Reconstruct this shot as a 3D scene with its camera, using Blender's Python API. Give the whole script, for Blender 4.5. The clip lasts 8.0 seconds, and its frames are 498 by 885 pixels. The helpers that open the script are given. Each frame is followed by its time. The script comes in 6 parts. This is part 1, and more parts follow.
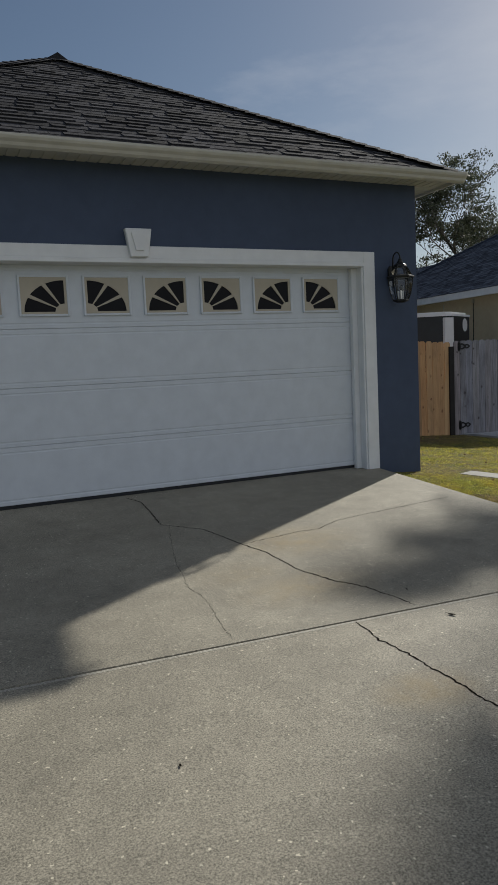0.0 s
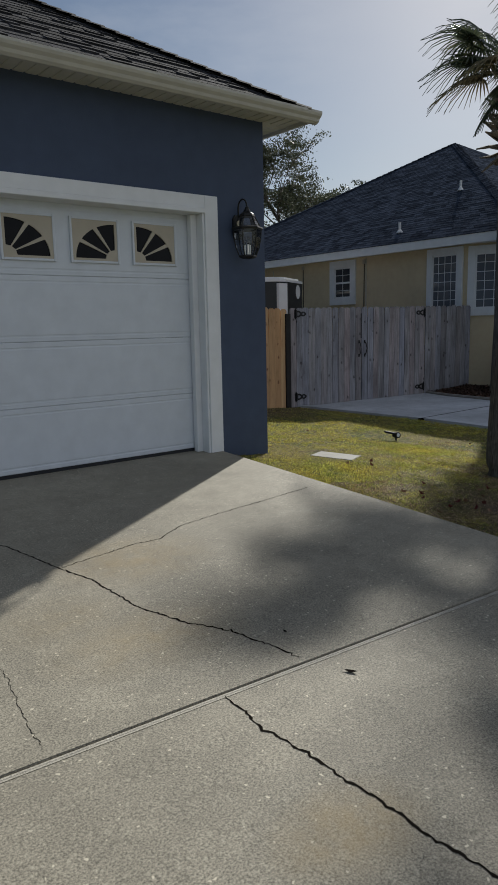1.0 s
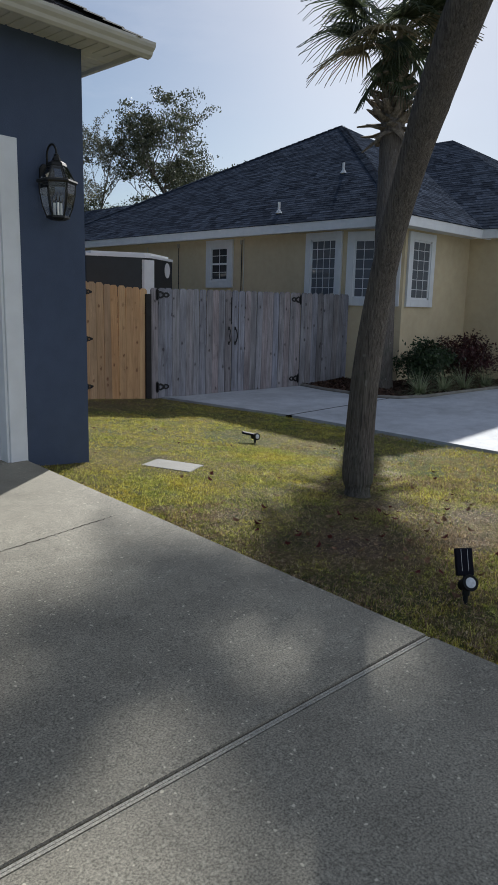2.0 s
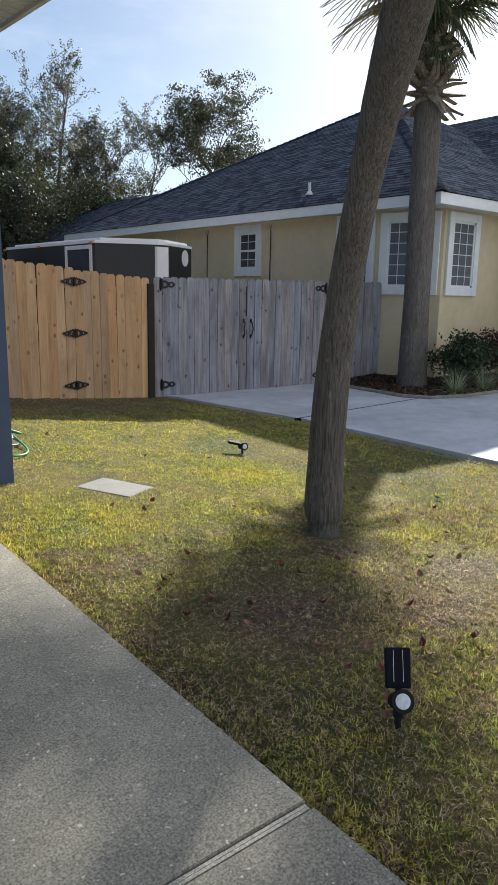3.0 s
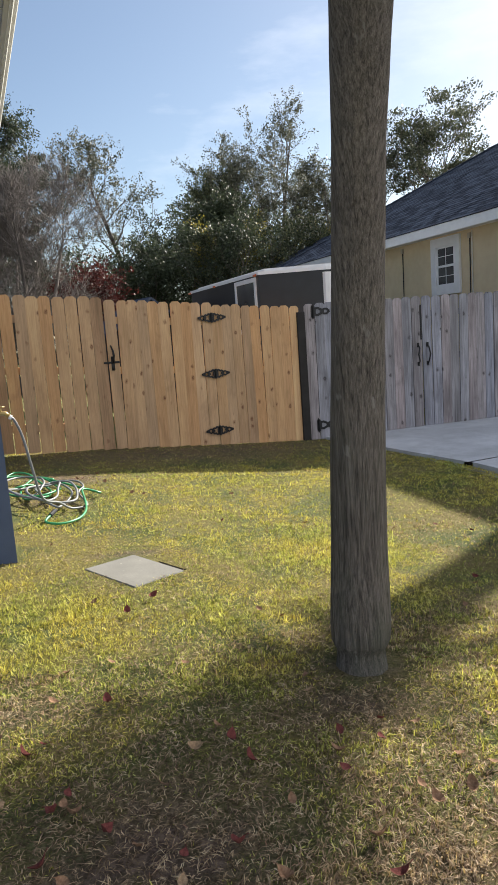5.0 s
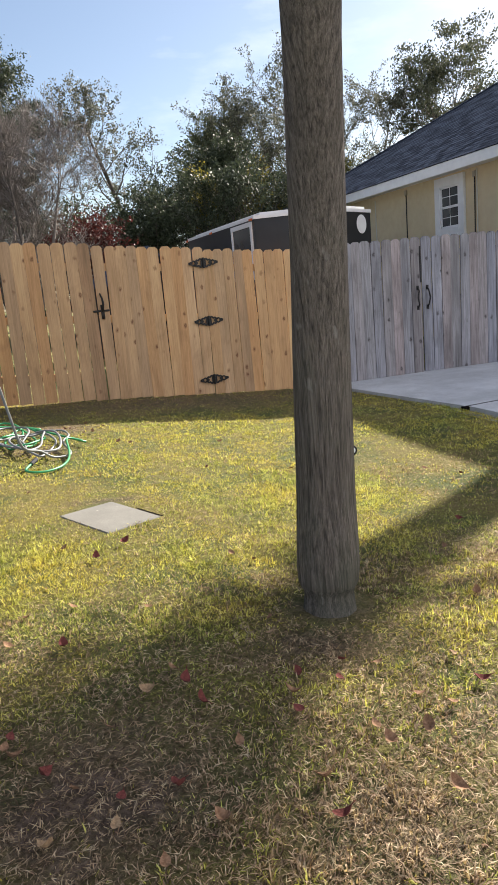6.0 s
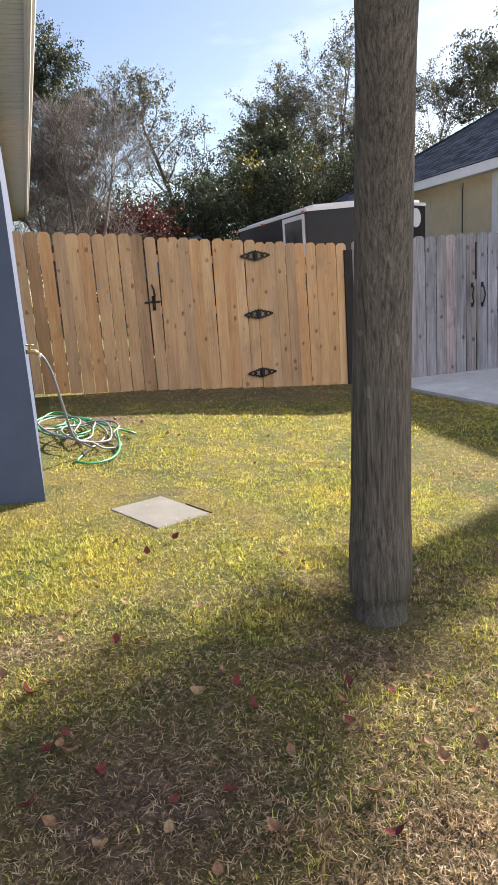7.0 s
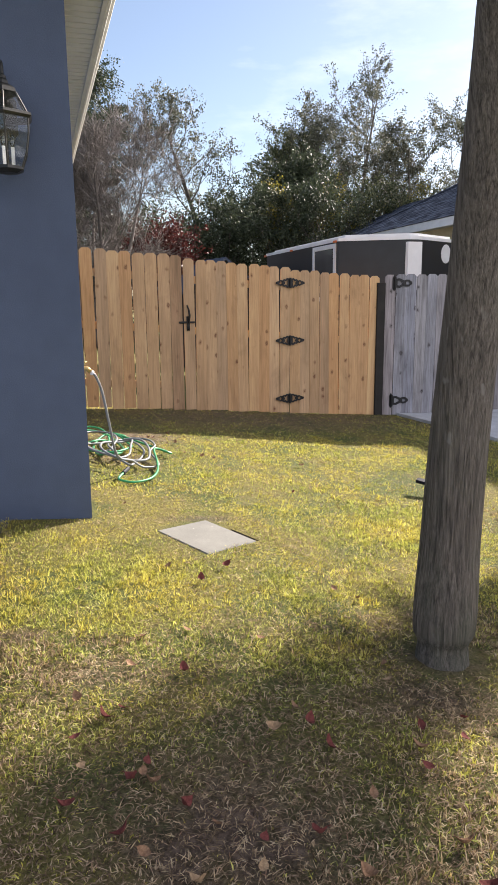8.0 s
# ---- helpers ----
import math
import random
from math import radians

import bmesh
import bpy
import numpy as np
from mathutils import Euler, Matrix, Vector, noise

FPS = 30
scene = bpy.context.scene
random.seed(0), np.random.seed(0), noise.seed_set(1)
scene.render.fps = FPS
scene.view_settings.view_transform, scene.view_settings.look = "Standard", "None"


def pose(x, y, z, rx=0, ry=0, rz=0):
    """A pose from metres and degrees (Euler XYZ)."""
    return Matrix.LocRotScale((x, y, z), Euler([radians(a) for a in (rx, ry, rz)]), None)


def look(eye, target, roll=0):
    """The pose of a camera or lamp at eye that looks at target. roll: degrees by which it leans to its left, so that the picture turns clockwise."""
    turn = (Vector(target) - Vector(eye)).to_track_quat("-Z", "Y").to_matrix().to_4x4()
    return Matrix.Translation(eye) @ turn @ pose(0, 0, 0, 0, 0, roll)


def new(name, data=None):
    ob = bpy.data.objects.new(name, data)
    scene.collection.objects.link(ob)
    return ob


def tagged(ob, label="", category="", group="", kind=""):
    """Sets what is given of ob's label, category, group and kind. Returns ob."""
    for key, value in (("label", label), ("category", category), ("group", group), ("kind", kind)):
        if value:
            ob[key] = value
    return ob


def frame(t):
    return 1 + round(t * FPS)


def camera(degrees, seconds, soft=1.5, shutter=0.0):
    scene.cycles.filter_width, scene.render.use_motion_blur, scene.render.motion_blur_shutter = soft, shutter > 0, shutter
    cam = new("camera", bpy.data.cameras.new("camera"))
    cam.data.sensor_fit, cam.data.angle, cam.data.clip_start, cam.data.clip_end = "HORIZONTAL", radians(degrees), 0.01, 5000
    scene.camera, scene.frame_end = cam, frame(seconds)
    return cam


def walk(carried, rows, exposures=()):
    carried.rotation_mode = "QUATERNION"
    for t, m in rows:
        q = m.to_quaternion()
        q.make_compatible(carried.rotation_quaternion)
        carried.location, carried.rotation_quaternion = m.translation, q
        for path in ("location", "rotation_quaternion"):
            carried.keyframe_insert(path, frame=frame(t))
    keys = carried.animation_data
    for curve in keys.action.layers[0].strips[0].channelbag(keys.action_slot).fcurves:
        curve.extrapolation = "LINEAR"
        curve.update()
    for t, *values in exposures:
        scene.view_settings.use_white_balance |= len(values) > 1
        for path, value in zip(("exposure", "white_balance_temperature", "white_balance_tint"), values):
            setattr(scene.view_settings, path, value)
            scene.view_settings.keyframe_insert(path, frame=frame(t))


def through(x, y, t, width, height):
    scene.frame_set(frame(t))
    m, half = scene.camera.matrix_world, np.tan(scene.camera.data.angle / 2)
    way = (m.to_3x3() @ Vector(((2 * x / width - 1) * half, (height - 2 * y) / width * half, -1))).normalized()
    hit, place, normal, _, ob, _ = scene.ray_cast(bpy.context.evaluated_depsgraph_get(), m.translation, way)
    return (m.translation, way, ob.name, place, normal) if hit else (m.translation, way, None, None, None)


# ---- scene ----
cam = camera(39.2, 8.0)
PATH = [
    (0, (0.552, 0.518, 1.454), (1.308, 2.357, 1.235), -2.75),
    (0.5, (0.689, 1.083, 1.473), (1.682, 2.795, 1.186), -1.9),
    (1, (1.03, 1.627, 1.446), (2.212, 3.207, 1.114), -1.2),
    (1.5, (1.549, 1.988, 1.461), (2.877, 3.438, 1.095), 0.3),
    (1.8, (1.934, 2.111, 1.479), (3.319, 3.505, 1.104), 0.9),
    (2, (2.230, 2.173, 1.457), (3.634, 3.546, 1.077), 1.4),
    (2.2, (2.472, 2.225, 1.499), (3.878, 3.591, 1.100), 1.3),
    (3.3, (3.938, 2.44, 1.493), (5.105, 4.013, 1.089), 0.4),
    (3.5, (4.177, 2.497, 1.476), (5.266, 4.128, 1.084), -0.3),
    (4, (4.646, 2.646, 1.49), (5.557, 4.389, 1.124), -1.4),
    (4.2, (4.801, 2.708, 1.506), (5.652, 4.484, 1.156), -1.5),
    (5.3, (5.507, 2.936, 1.34), (6.135, 4.812, 1.044), -4.7),
    (5.5, (5.53, 2.93, 1.346), (6.147, 4.804, 1.02), -4.6),
    (6, (5.609, 2.958, 1.265), (6.225, 4.813, 0.838), -5.2),
    (6.5, (5.642, 2.967, 1.252), (6.228, 4.822, 0.787), -4.7),
    (7, (5.567, 2.989, 1.323), (6.066, 4.874, 0.876), -4.1),
    (7.5, (5.449, 3.028, 1.37), (5.895, 4.932, 0.952), -2.4),
    (8, (5.285, 3.039, 1.401), (5.786, 4.935, 1.007), -0.5),
]
EXPOSURE = [(0.0, -0.1, 6250, 8), (1.0, -0.1, 6150, 8), (1.5, 0.05, 6000, 8), (2.2, 0.4, 5900, 9), (3.3, 1.2, 6300, 9), (4.2, 1.3, 6450, 9), (5.5, 1.35, 6600, 10), (6.5, 1.68, 6700, 14), (8.0, 1.64, 6600, 15)]
walk(cam, [(t, look(eye, target, roll)) for t, eye, target, roll in PATH], EXPOSURE)

# ---- light ----
SUN = Vector((0.730, 0.473, 0.494)).normalized()
world = bpy.data.worlds.new("sky")
scene.world = world
world.use_nodes = True
wn, wl = world.node_tree.nodes, world.node_tree.links
wn.clear()
sky = wn.new("ShaderNodeTexSky")
sky.sky_type, sky.sun_disc = "NISHITA", False
sky.sun_elevation, sky.sun_rotation = math.asin(SUN.z), math.atan2(SUN.x, SUN.y)
sky.air_density, sky.dust_density, sky.ozone_density = 1.0, 0.6, 1.4
w_co, w_map = wn.new("ShaderNodeTexCoord"), wn.new("ShaderNodeMapping")
w_map.inputs["Scale"].default_value = (1.0, 1.0, 3.2)
w_noise, w_ramp = wn.new("ShaderNodeTexNoise"), wn.new("ShaderNodeValToRGB")
w_noise.inputs["Scale"].default_value, w_noise.inputs["Detail"].default_value = 2.3, 7.0
w_noise.inputs["Roughness"].default_value = 0.58
w_ramp.color_ramp.elements[0].position, w_ramp.color_ramp.elements[1].position = 0.38, 0.84
w_ramp.color_ramp.elements[0].color, w_ramp.color_ramp.elements[1].color = (0.03, 0.03, 0.03, 1), (0.9, 0.9, 0.9, 1)
w_mix, w_bg, w_out = wn.new("ShaderNodeMix"), wn.new("ShaderNodeBackground"), wn.new("ShaderNodeOutputWorld")
w_mix.data_type = "RGBA"
w_mix.inputs[7].default_value = (10.4, 10.6, 11.4, 1)
wl.new(w_co.outputs["Generated"], w_map.inputs[0]), wl.new(w_map.outputs[0], w_noise.inputs["Vector"])
w_sep, w_add = wn.new("ShaderNodeSeparateXYZ"), wn.new("ShaderNodeMath")
w_add.operation, w_add.inputs[1].default_value = "MULTIPLY_ADD", -0.31
w_east = wn.new("ShaderNodeMath")
w_east.operation, w_east.inputs[1].default_value = "MULTIPLY_ADD", 0.34
wl.new(w_noise.outputs[0], w_east.inputs[2])
wl.new(w_co.outputs["Generated"], w_sep.inputs[0]), wl.new(w_sep.outputs[0], w_east.inputs[0]), wl.new(w_sep.outputs[1], w_add.inputs[0]), wl.new(w_east.outputs[0], w_add.inputs[2])
wl.new(w_add.outputs[0], w_ramp.inputs[0]), wl.new(w_ramp.outputs[0], w_mix.inputs[0])
wl.new(sky.outputs[0], w_mix.inputs[6]), wl.new(w_mix.outputs[2], w_bg.inputs[0]), wl.new(w_bg.outputs[0], w_out.inputs[0])
w_bg.inputs[1].default_value = 0.054
sun = new("sun", bpy.data.lights.new("sun", "SUN"))
sun.data.energy, sun.data.angle, sun.data.color = 5.0, radians(0.9), (1.0, 0.93, 0.82)
sun.matrix_world = look(SUN * 40, (0, 0, 0))


# ---- materials ----
def material(name, rough=0.6, metal=0.0, spec=0.5):
    m = bpy.data.materials.new(name)
    m.use_nodes = True
    b = m.node_tree.nodes["Principled BSDF"]
    b.inputs["Roughness"].default_value, b.inputs["Metallic"].default_value = rough, metal
    b.inputs["Specular IOR Level"].default_value = spec
    return m, m.node_tree.nodes, m.node_tree.links, b


def coords(n, l, scale=(1, 1, 1), world_space=False, rot=(0, 0, 0)):
    mp = n.new("ShaderNodeMapping")
    mp.inputs["Scale"].default_value, mp.inputs["Rotation"].default_value = scale, rot
    src = n.new("ShaderNodeNewGeometry").outputs["Position"] if world_space else n.new("ShaderNodeTexCoord").outputs["Object"]
    l.new(src, mp.inputs[0])
    return mp.outputs[0]


def noise_tex(n, l, co, scale, detail=4.0, rough=0.55, dist=0.0):
    t = n.new("ShaderNodeTexNoise")
    t.inputs["Scale"].default_value, t.inputs["Detail"].default_value = scale, detail
    t.inputs["Roughness"].default_value, t.inputs["Distortion"].default_value = rough, dist
    l.new(co, t.inputs["Vector"])
    return t.outputs[0]


def ramp(n, l, fac, stops):
    r = n.new("ShaderNodeValToRGB")
    els = r.color_ramp.elements
    while len(els) < len(stops):
        els.new(0.5)
    for e, (p, c) in zip(els, stops):
        e.position, e.color = p, (*c, 1) if len(c) == 3 else c
    l.new(fac, r.inputs[0])
    return r.outputs[0]


def mixed(n, l, fac, a, b, how="MIX"):
    m = n.new("ShaderNodeMix")
    m.data_type, m.blend_type = "RGBA", how
    for sock, v in ((m.inputs[0], fac), (m.inputs[6], a), (m.inputs[7], b)):
        if isinstance(v, (int, float)):
            sock.default_value = v
        elif isinstance(v, tuple):
            sock.default_value = (*v, 1)
        else:
            l.new(v, sock)
    return m.outputs[2]


def bump(n, l, b, height, strength, distance=0.01):
    k = n.new("ShaderNodeBump")
    k.inputs["Strength"].default_value, k.inputs["Distance"].default_value = strength, distance
    l.new(height, k.inputs["Height"])
    l.new(k.outputs[0], b.inputs["Normal"])


def grey(v):
    return (v, v, v)


def plain(name, c, rough=0.6, metal=0.0, var=0.12, scale=6.0, relief=0.15, fine=90.0, spec=0.5):
    """A painted or moulded surface: broad unevenness in tone, fine grain in relief."""
    m, n, l, b = material(name, rough, metal, spec)
    co = coords(n, l)
    f = noise_tex(n, l, co, scale, 5)
    col = ramp(n, l, f, [(0.3, tuple(v * (1 - var) for v in c)), (0.7, tuple(min(1, v * (1 + var)) for v in c))])
    l.new(col, b.inputs["Base Color"])
    if relief:
        bump(n, l, b, noise_tex(n, l, co, fine, 3), relief, 0.004)
    return m


def stucco(name, c):
    m, n, l, b = material(name, 0.75, 0, 0.35)
    co = coords(n, l)
    broad, mid = noise_tex(n, l, co, 0.9, 5), noise_tex(n, l, co, 7, 4)
    a = ramp(n, l, broad, [(0.3, tuple(v * 0.9 for v in c)), (0.7, tuple(v * 1.08 for v in c))])
    l.new(mixed(n, l, 0.35, a, ramp(n, l, mid, [(0.35, grey(0.42)), (0.65, grey(0.56))]), "OVERLAY"), b.inputs["Base Color"])
    bump(n, l, b, noise_tex(n, l, co, 120, 6, 0.7), 0.5, 0.004)
    return m


def concrete(name, tone, rust=True, rough_look=0.6):
    m, n, l, b = material(name, 0.72, 0, 0.4)
    co = coords(n, l, world_space=True)
    broad, mid, grain = noise_tex(n, l, co, 0.8, 6, 0.6), noise_tex(n, l, co, 5, 6, 0.65), noise_tex(n, l, co, 140, 3, 0.7)
    lo, hi = tuple(v * 0.78 for v in tone), tuple(min(1, v * 1.14) for v in tone)
    c = ramp(n, l, broad, [(0.3, lo), (0.68, hi)])
    c = mixed(n, l, 0.55, c, ramp(n, l, mid, [(0.3, grey(0.36)), (0.7, grey(0.6))]), "OVERLAY")
    c = mixed(n, l, rough_look, c, ramp(n, l, grain, [(0.32, grey(0.12)), (0.68, grey(0.86))]), "OVERLAY")
    vor = n.new("ShaderNodeTexVoronoi")
    vor.inputs["Scale"].default_value = 55
    l.new(co, vor.inputs["Vector"])
    spot = n.new("ShaderNodeSeparateColor")
    l.new(vor.outputs["Color"], spot.inputs[0])
    pick = n.new("ShaderNodeMath")
    pick.operation, pick.inputs[1].default_value = "GREATER_THAN", 0.74 if rust else 0.97
    l.new(spot.outputs[0], pick.inputs[0])
    near = ramp(n, l, vor.outputs["Distance"], [(0.12, grey(0.6)), (0.34, grey(0))])
    both = n.new("ShaderNodeMath")
    both.operation = "MULTIPLY"
    l.new(near, both.inputs[0]), l.new(pick.outputs[0], both.inputs[1])
    c = mixed(n, l, both.outputs[0], c, tuple(min(0.8, v * 1.6) for v in tone))
    v2, s2, p2, m2 = n.new("ShaderNodeTexVoronoi"), n.new("ShaderNodeSeparateColor"), n.new("ShaderNodeMath"), n.new("ShaderNodeMath")
    v2.inputs["Scale"].default_value, p2.operation, m2.operation = 38, "GREATER_THAN", "MULTIPLY"
    warp = n.new("ShaderNodeVectorMath")
    warp.operation = "MULTIPLY_ADD"
    warp.inputs[1].default_value = (0.03, 0.03, 0.03)
    nz = n.new("ShaderNodeTexNoise")
    nz.inputs["Scale"].default_value = 40
    l.new(co, nz.inputs["Vector"]), l.new(nz.outputs["Color"], warp.inputs[0]), l.new(co, warp.inputs[2])
    l.new(warp.outputs[0], v2.inputs["Vector"]), l.new(v2.outputs["Color"], s2.inputs[0]), l.new(s2.outputs[1], p2.inputs[0])
    p2.inputs[1].default_value = 0.80 if rust else 0.99
    l.new(ramp(n, l, v2.outputs["Distance"], [(0.15, grey(0.9)), (0.21, grey(0))]), m2.inputs[0]), l.new(p2.outputs[0], m2.inputs[1])
    c = mixed(n, l, m2.outputs[0], c, tuple(min(0.8, v * 2.3) for v in tone))
    pit = ramp(n, l, noise_tex(n, l, co, 48, 4, 0.7), [(0.27, grey(0.75)), (0.36, grey(0))])
    c = mixed(n, l, pit, c, tuple(v * 0.35 for v in tone))
    if rust:
        r = ramp(n, l, spot_mask(n, l, co, RUST), [(0.0, grey(0)), (1.0, grey(0.6))])
        c = mixed(n, l, r, c, (0.30, 0.225, 0.11))
        dirt = ramp(n, l, noise_tex(n, l, co, 2.2, 6, 0.7), [(0.52, grey(0)), (0.70, grey(0.2))])
        c = mixed(n, l, dirt, c, (0.17, 0.15, 0.12))
    l.new(c, b.inputs["Base Color"])
    l.new(ramp(n, l, both.outputs[0], [(0, grey(0.74)), (1, grey(0.5))]), b.inputs["Roughness"])
    bump(n, l, b, grain, 0.22, 0.004)
    return m


def shingle_mat(name, c, gloss=0.12):
    m, n, l, b = material(name, 0.95, 0, gloss)
    co = coords(n, l, world_space=True)
    rnd = n.new("ShaderNodeObjectInfo").outputs["Random"]
    isl = n.new("ShaderNodeNewGeometry").outputs["Random Per Island"]
    add = n.new("ShaderNodeMath")
    add.operation = "ADD"
    l.new(rnd, add.inputs[0]), l.new(isl, add.inputs[1])
    fr = n.new("ShaderNodeMath")
    fr.operation = "FRACT"
    l.new(add.outputs[0], fr.inputs[0])
    a = ramp(n, l, fr.outputs[0], [(0, tuple(v * 0.62 for v in c)), (0.5, c), (1, tuple(v * 1.45 for v in c))])
    g = noise_tex(n, l, co, 170, 3, 0.8)
    a = mixed(n, l, 0.75, a, ramp(n, l, g, [(0.3, grey(0.25)), (0.7, grey(0.75))]), "OVERLAY")
    a = mixed(n, l, 0.5, a, ramp(n, l, noise_tex(n, l, co, 11, 3, 0.6), [(0.38, grey(0.28)), (0.62, grey(0.68))]), "OVERLAY")
    a = mixed(n, l, 0.4, a, ramp(n, l, noise_tex(n, l, co, 1.1, 5), [(0.35, grey(0.38)), (0.65, grey(0.6))]), "OVERLAY")
    l.new(a, b.inputs["Base Color"])
    bump(n, l, b, g, 0.6, 0.004)
    return m


def timber(name, pale, dark, knots, tints, rough=0.7, stain=0.3):
    """Sawn boards with grain along z, knots, and a tone of its own for each board."""
    m, n, l, b = material(name, rough, 0, 0.3)
    rnd = n.new("ShaderNodeObjectInfo").outputs["Random"]
    tc = n.new("ShaderNodeTexCoord").outputs["Object"]
    shift = n.new("ShaderNodeVectorMath")
    shift.operation = "MULTIPLY_ADD"
    comb = n.new("ShaderNodeCombineXYZ")
    for i in range(3):
        l.new(rnd, comb.inputs[i])
    l.new(comb.outputs[0], shift.inputs[0])
    shift.inputs[1].default_value = (37, 61, 23)
    l.new(tc, shift.inputs[2])

    def mapped(scale):
        mp = n.new("ShaderNodeMapping")
        mp.inputs["Scale"].default_value = scale
        l.new(shift.outputs[0], mp.inputs[0])
        return mp.outputs[0]
    grain = noise_tex(n, l, mapped((64, 64, 1.8)), 1.0, 6, 0.68, 1.1)
    broad = noise_tex(n, l, mapped((7, 7, 1.3)), 1.0, 4, 0.5)
    c = ramp(n, l, grain, [(0.25, dark), (0.6, pale)])
    tone = ramp(n, l, rnd, [(0, grey(0.30)), (0.3, grey(0.52)), (0.6, grey(0.44)), (1, grey(0.60))])
    c = mixed(n, l, 0.8, c, tone, "OVERLAY")
    hue, hue2 = n.new("ShaderNodeMath"), n.new("ShaderNodeMath")
    hue.operation, hue.inputs[1].default_value, hue2.operation = "MULTIPLY", 23.7, "FRACT"
    l.new(rnd, hue.inputs[0]), l.new(hue.outputs[0], hue2.inputs[0])
    tint = ramp(n, l, hue2.outputs[0], [(0, tints[0]), (0.5, (0.5, 0.5, 0.5)), (1, tints[1])])
    c = mixed(n, l, 0.8, c, tint, "OVERLAY")
    blot = ramp(n, l, noise_tex(n, l, mapped((5, 5, 2.0)), 1.0, 5, 0.65, 0.8), [(0.54, grey(0)), (0.72, grey(0.3))])
    c = mixed(n, l, blot, c, tuple(0.55 * (a + b_) * 0.62 for a, b_ in zip(dark, knots)))
    c = mixed(n, l, stain, c, ramp(n, l, broad, [(0.3, grey(0.3)), (0.7, grey(0.7))]), "OVERLAY")
    vor = n.new("ShaderNodeTexVoronoi")
    vor.inputs["Scale"].default_value = 1.0
    wob = n.new("ShaderNodeVectorMath")
    wob.operation, wob.inputs[1].default_value = "MULTIPLY_ADD", (0.28, 0.28, 0.28)
    wn_ = n.new("ShaderNodeTexNoise")
    wn_.inputs["Scale"].default_value = 4.0
    kn = mapped((9.5, 9.5, 6.5))
    l.new(kn, wn_.inputs["Vector"]), l.new(wn_.outputs["Color"], wob.inputs[0]), l.new(kn, wob.inputs[2])
    l.new(wob.outputs[0], vor.inputs["Vector"])
    k = ramp(n, l, vor.outputs["Distance"], [(0.06, grey(0.6)), (0.10, grey(1.0)), (0.13, grey(0.55)), (0.26, grey(0))])
    sel, few, kk = n.new("ShaderNodeSeparateColor"), n.new("ShaderNodeMath"), n.new("ShaderNodeMath")
    few.operation, few.inputs[1].default_value, kk.operation = "GREATER_THAN", 0.60, "MULTIPLY"
    l.new(vor.outputs["Color"], sel.inputs[0]), l.new(sel.outputs[0], few.inputs[0])
    l.new(few.outputs[0], kk.inputs[0]), l.new(k, kk.inputs[1])
    k = kk.outputs[0]
    c = mixed(n, l, k, c, knots)
    l.new(c, b.inputs["Base Color"])
    bump(n, l, b, grain, 0.4, 0.004)
    return m


def bark(name, lo, hi, stretch, fine, strength, moss=None, depth=0.02):
    """Fissured bark, with the cracks running along z."""
    m, n, l, b = material(name, 0.9, 0, 0.2)
    co = coords(n, l, (1, 1, stretch))
    f, g = noise_tex(n, l, co, fine, 6, 0.65, 0.6), noise_tex(n, l, coords(n, l), 2.4, 4)
    fib = noise_tex(n, l, coords(n, l, (1, 1, stretch * 0.35)), fine * 3.2, 4, 0.7, 0.3)
    c = ramp(n, l, f, [(0.3, lo), (0.45, tuple((a + b_) / 2 for a, b_ in zip(lo, hi))), (0.62, hi)])
    c = mixed(n, l, 0.6, c, ramp(n, l, fib, [(0.36, grey(0.22)), (0.62, grey(0.68))]), "OVERLAY")
    c = mixed(n, l, 0.45, c, ramp(n, l, g, [(0.3, grey(0.32)), (0.7, grey(0.66))]), "OVERLAY")
    if moss:
        low, z_ = n.new("ShaderNodeSeparateXYZ"), n.new("ShaderNodeMath")
        l.new(coords(n, l), low.inputs[0])
        z_.operation, z_.inputs[1].default_value = "MULTIPLY_ADD", -0.16
        l.new(low.outputs[2], z_.inputs[0]), l.new(noise_tex(n, l, coords(n, l, (1, 1, 0.4)), 6, 5, 0.6), z_.inputs[2])
        c = mixed(n, l, ramp(n, l, z_.outputs[0], [(0.34, grey(0)), (0.58, grey(0.42))]), c, moss)
        c = mixed(n, l, ramp(n, l, noise_tex(n, l, coords(n, l, (1, 1, 0.4)), 26, 2, 0.5), [(0.70, grey(0)), (0.76, grey(0.6))]), c, (0.40, 0.38, 0.35))
    l.new(c, b.inputs["Base Color"])
    add = n.new("ShaderNodeMath")
    add.operation = "ADD"
    l.new(f, add.inputs[0]), l.new(fib, add.inputs[1])
    bump(n, l, b, add.outputs[0], strength, depth)
    return m


def leaf_mat(name, stops, rough=0.5, through=0.25):
    m, n, l, b = material(name, rough, 0, 0.3)
    isl = n.new("ShaderNodeNewGeometry").outputs["Random Per Island"]
    c = ramp(n, l, isl, stops)
    l.new(c, b.inputs["Base Color"])
    tr, ad, out = n.new("ShaderNodeBsdfTranslucent"), n.new("ShaderNodeMixShader"), n["Material Output"]
    l.new(c, tr.inputs[0])
    ad.inputs[0].default_value = through
    l.new(b.outputs[0], ad.inputs[1]), l.new(tr.outputs[0], ad.inputs[2]), l.new(ad.outputs[0], out.inputs[0])
    return m


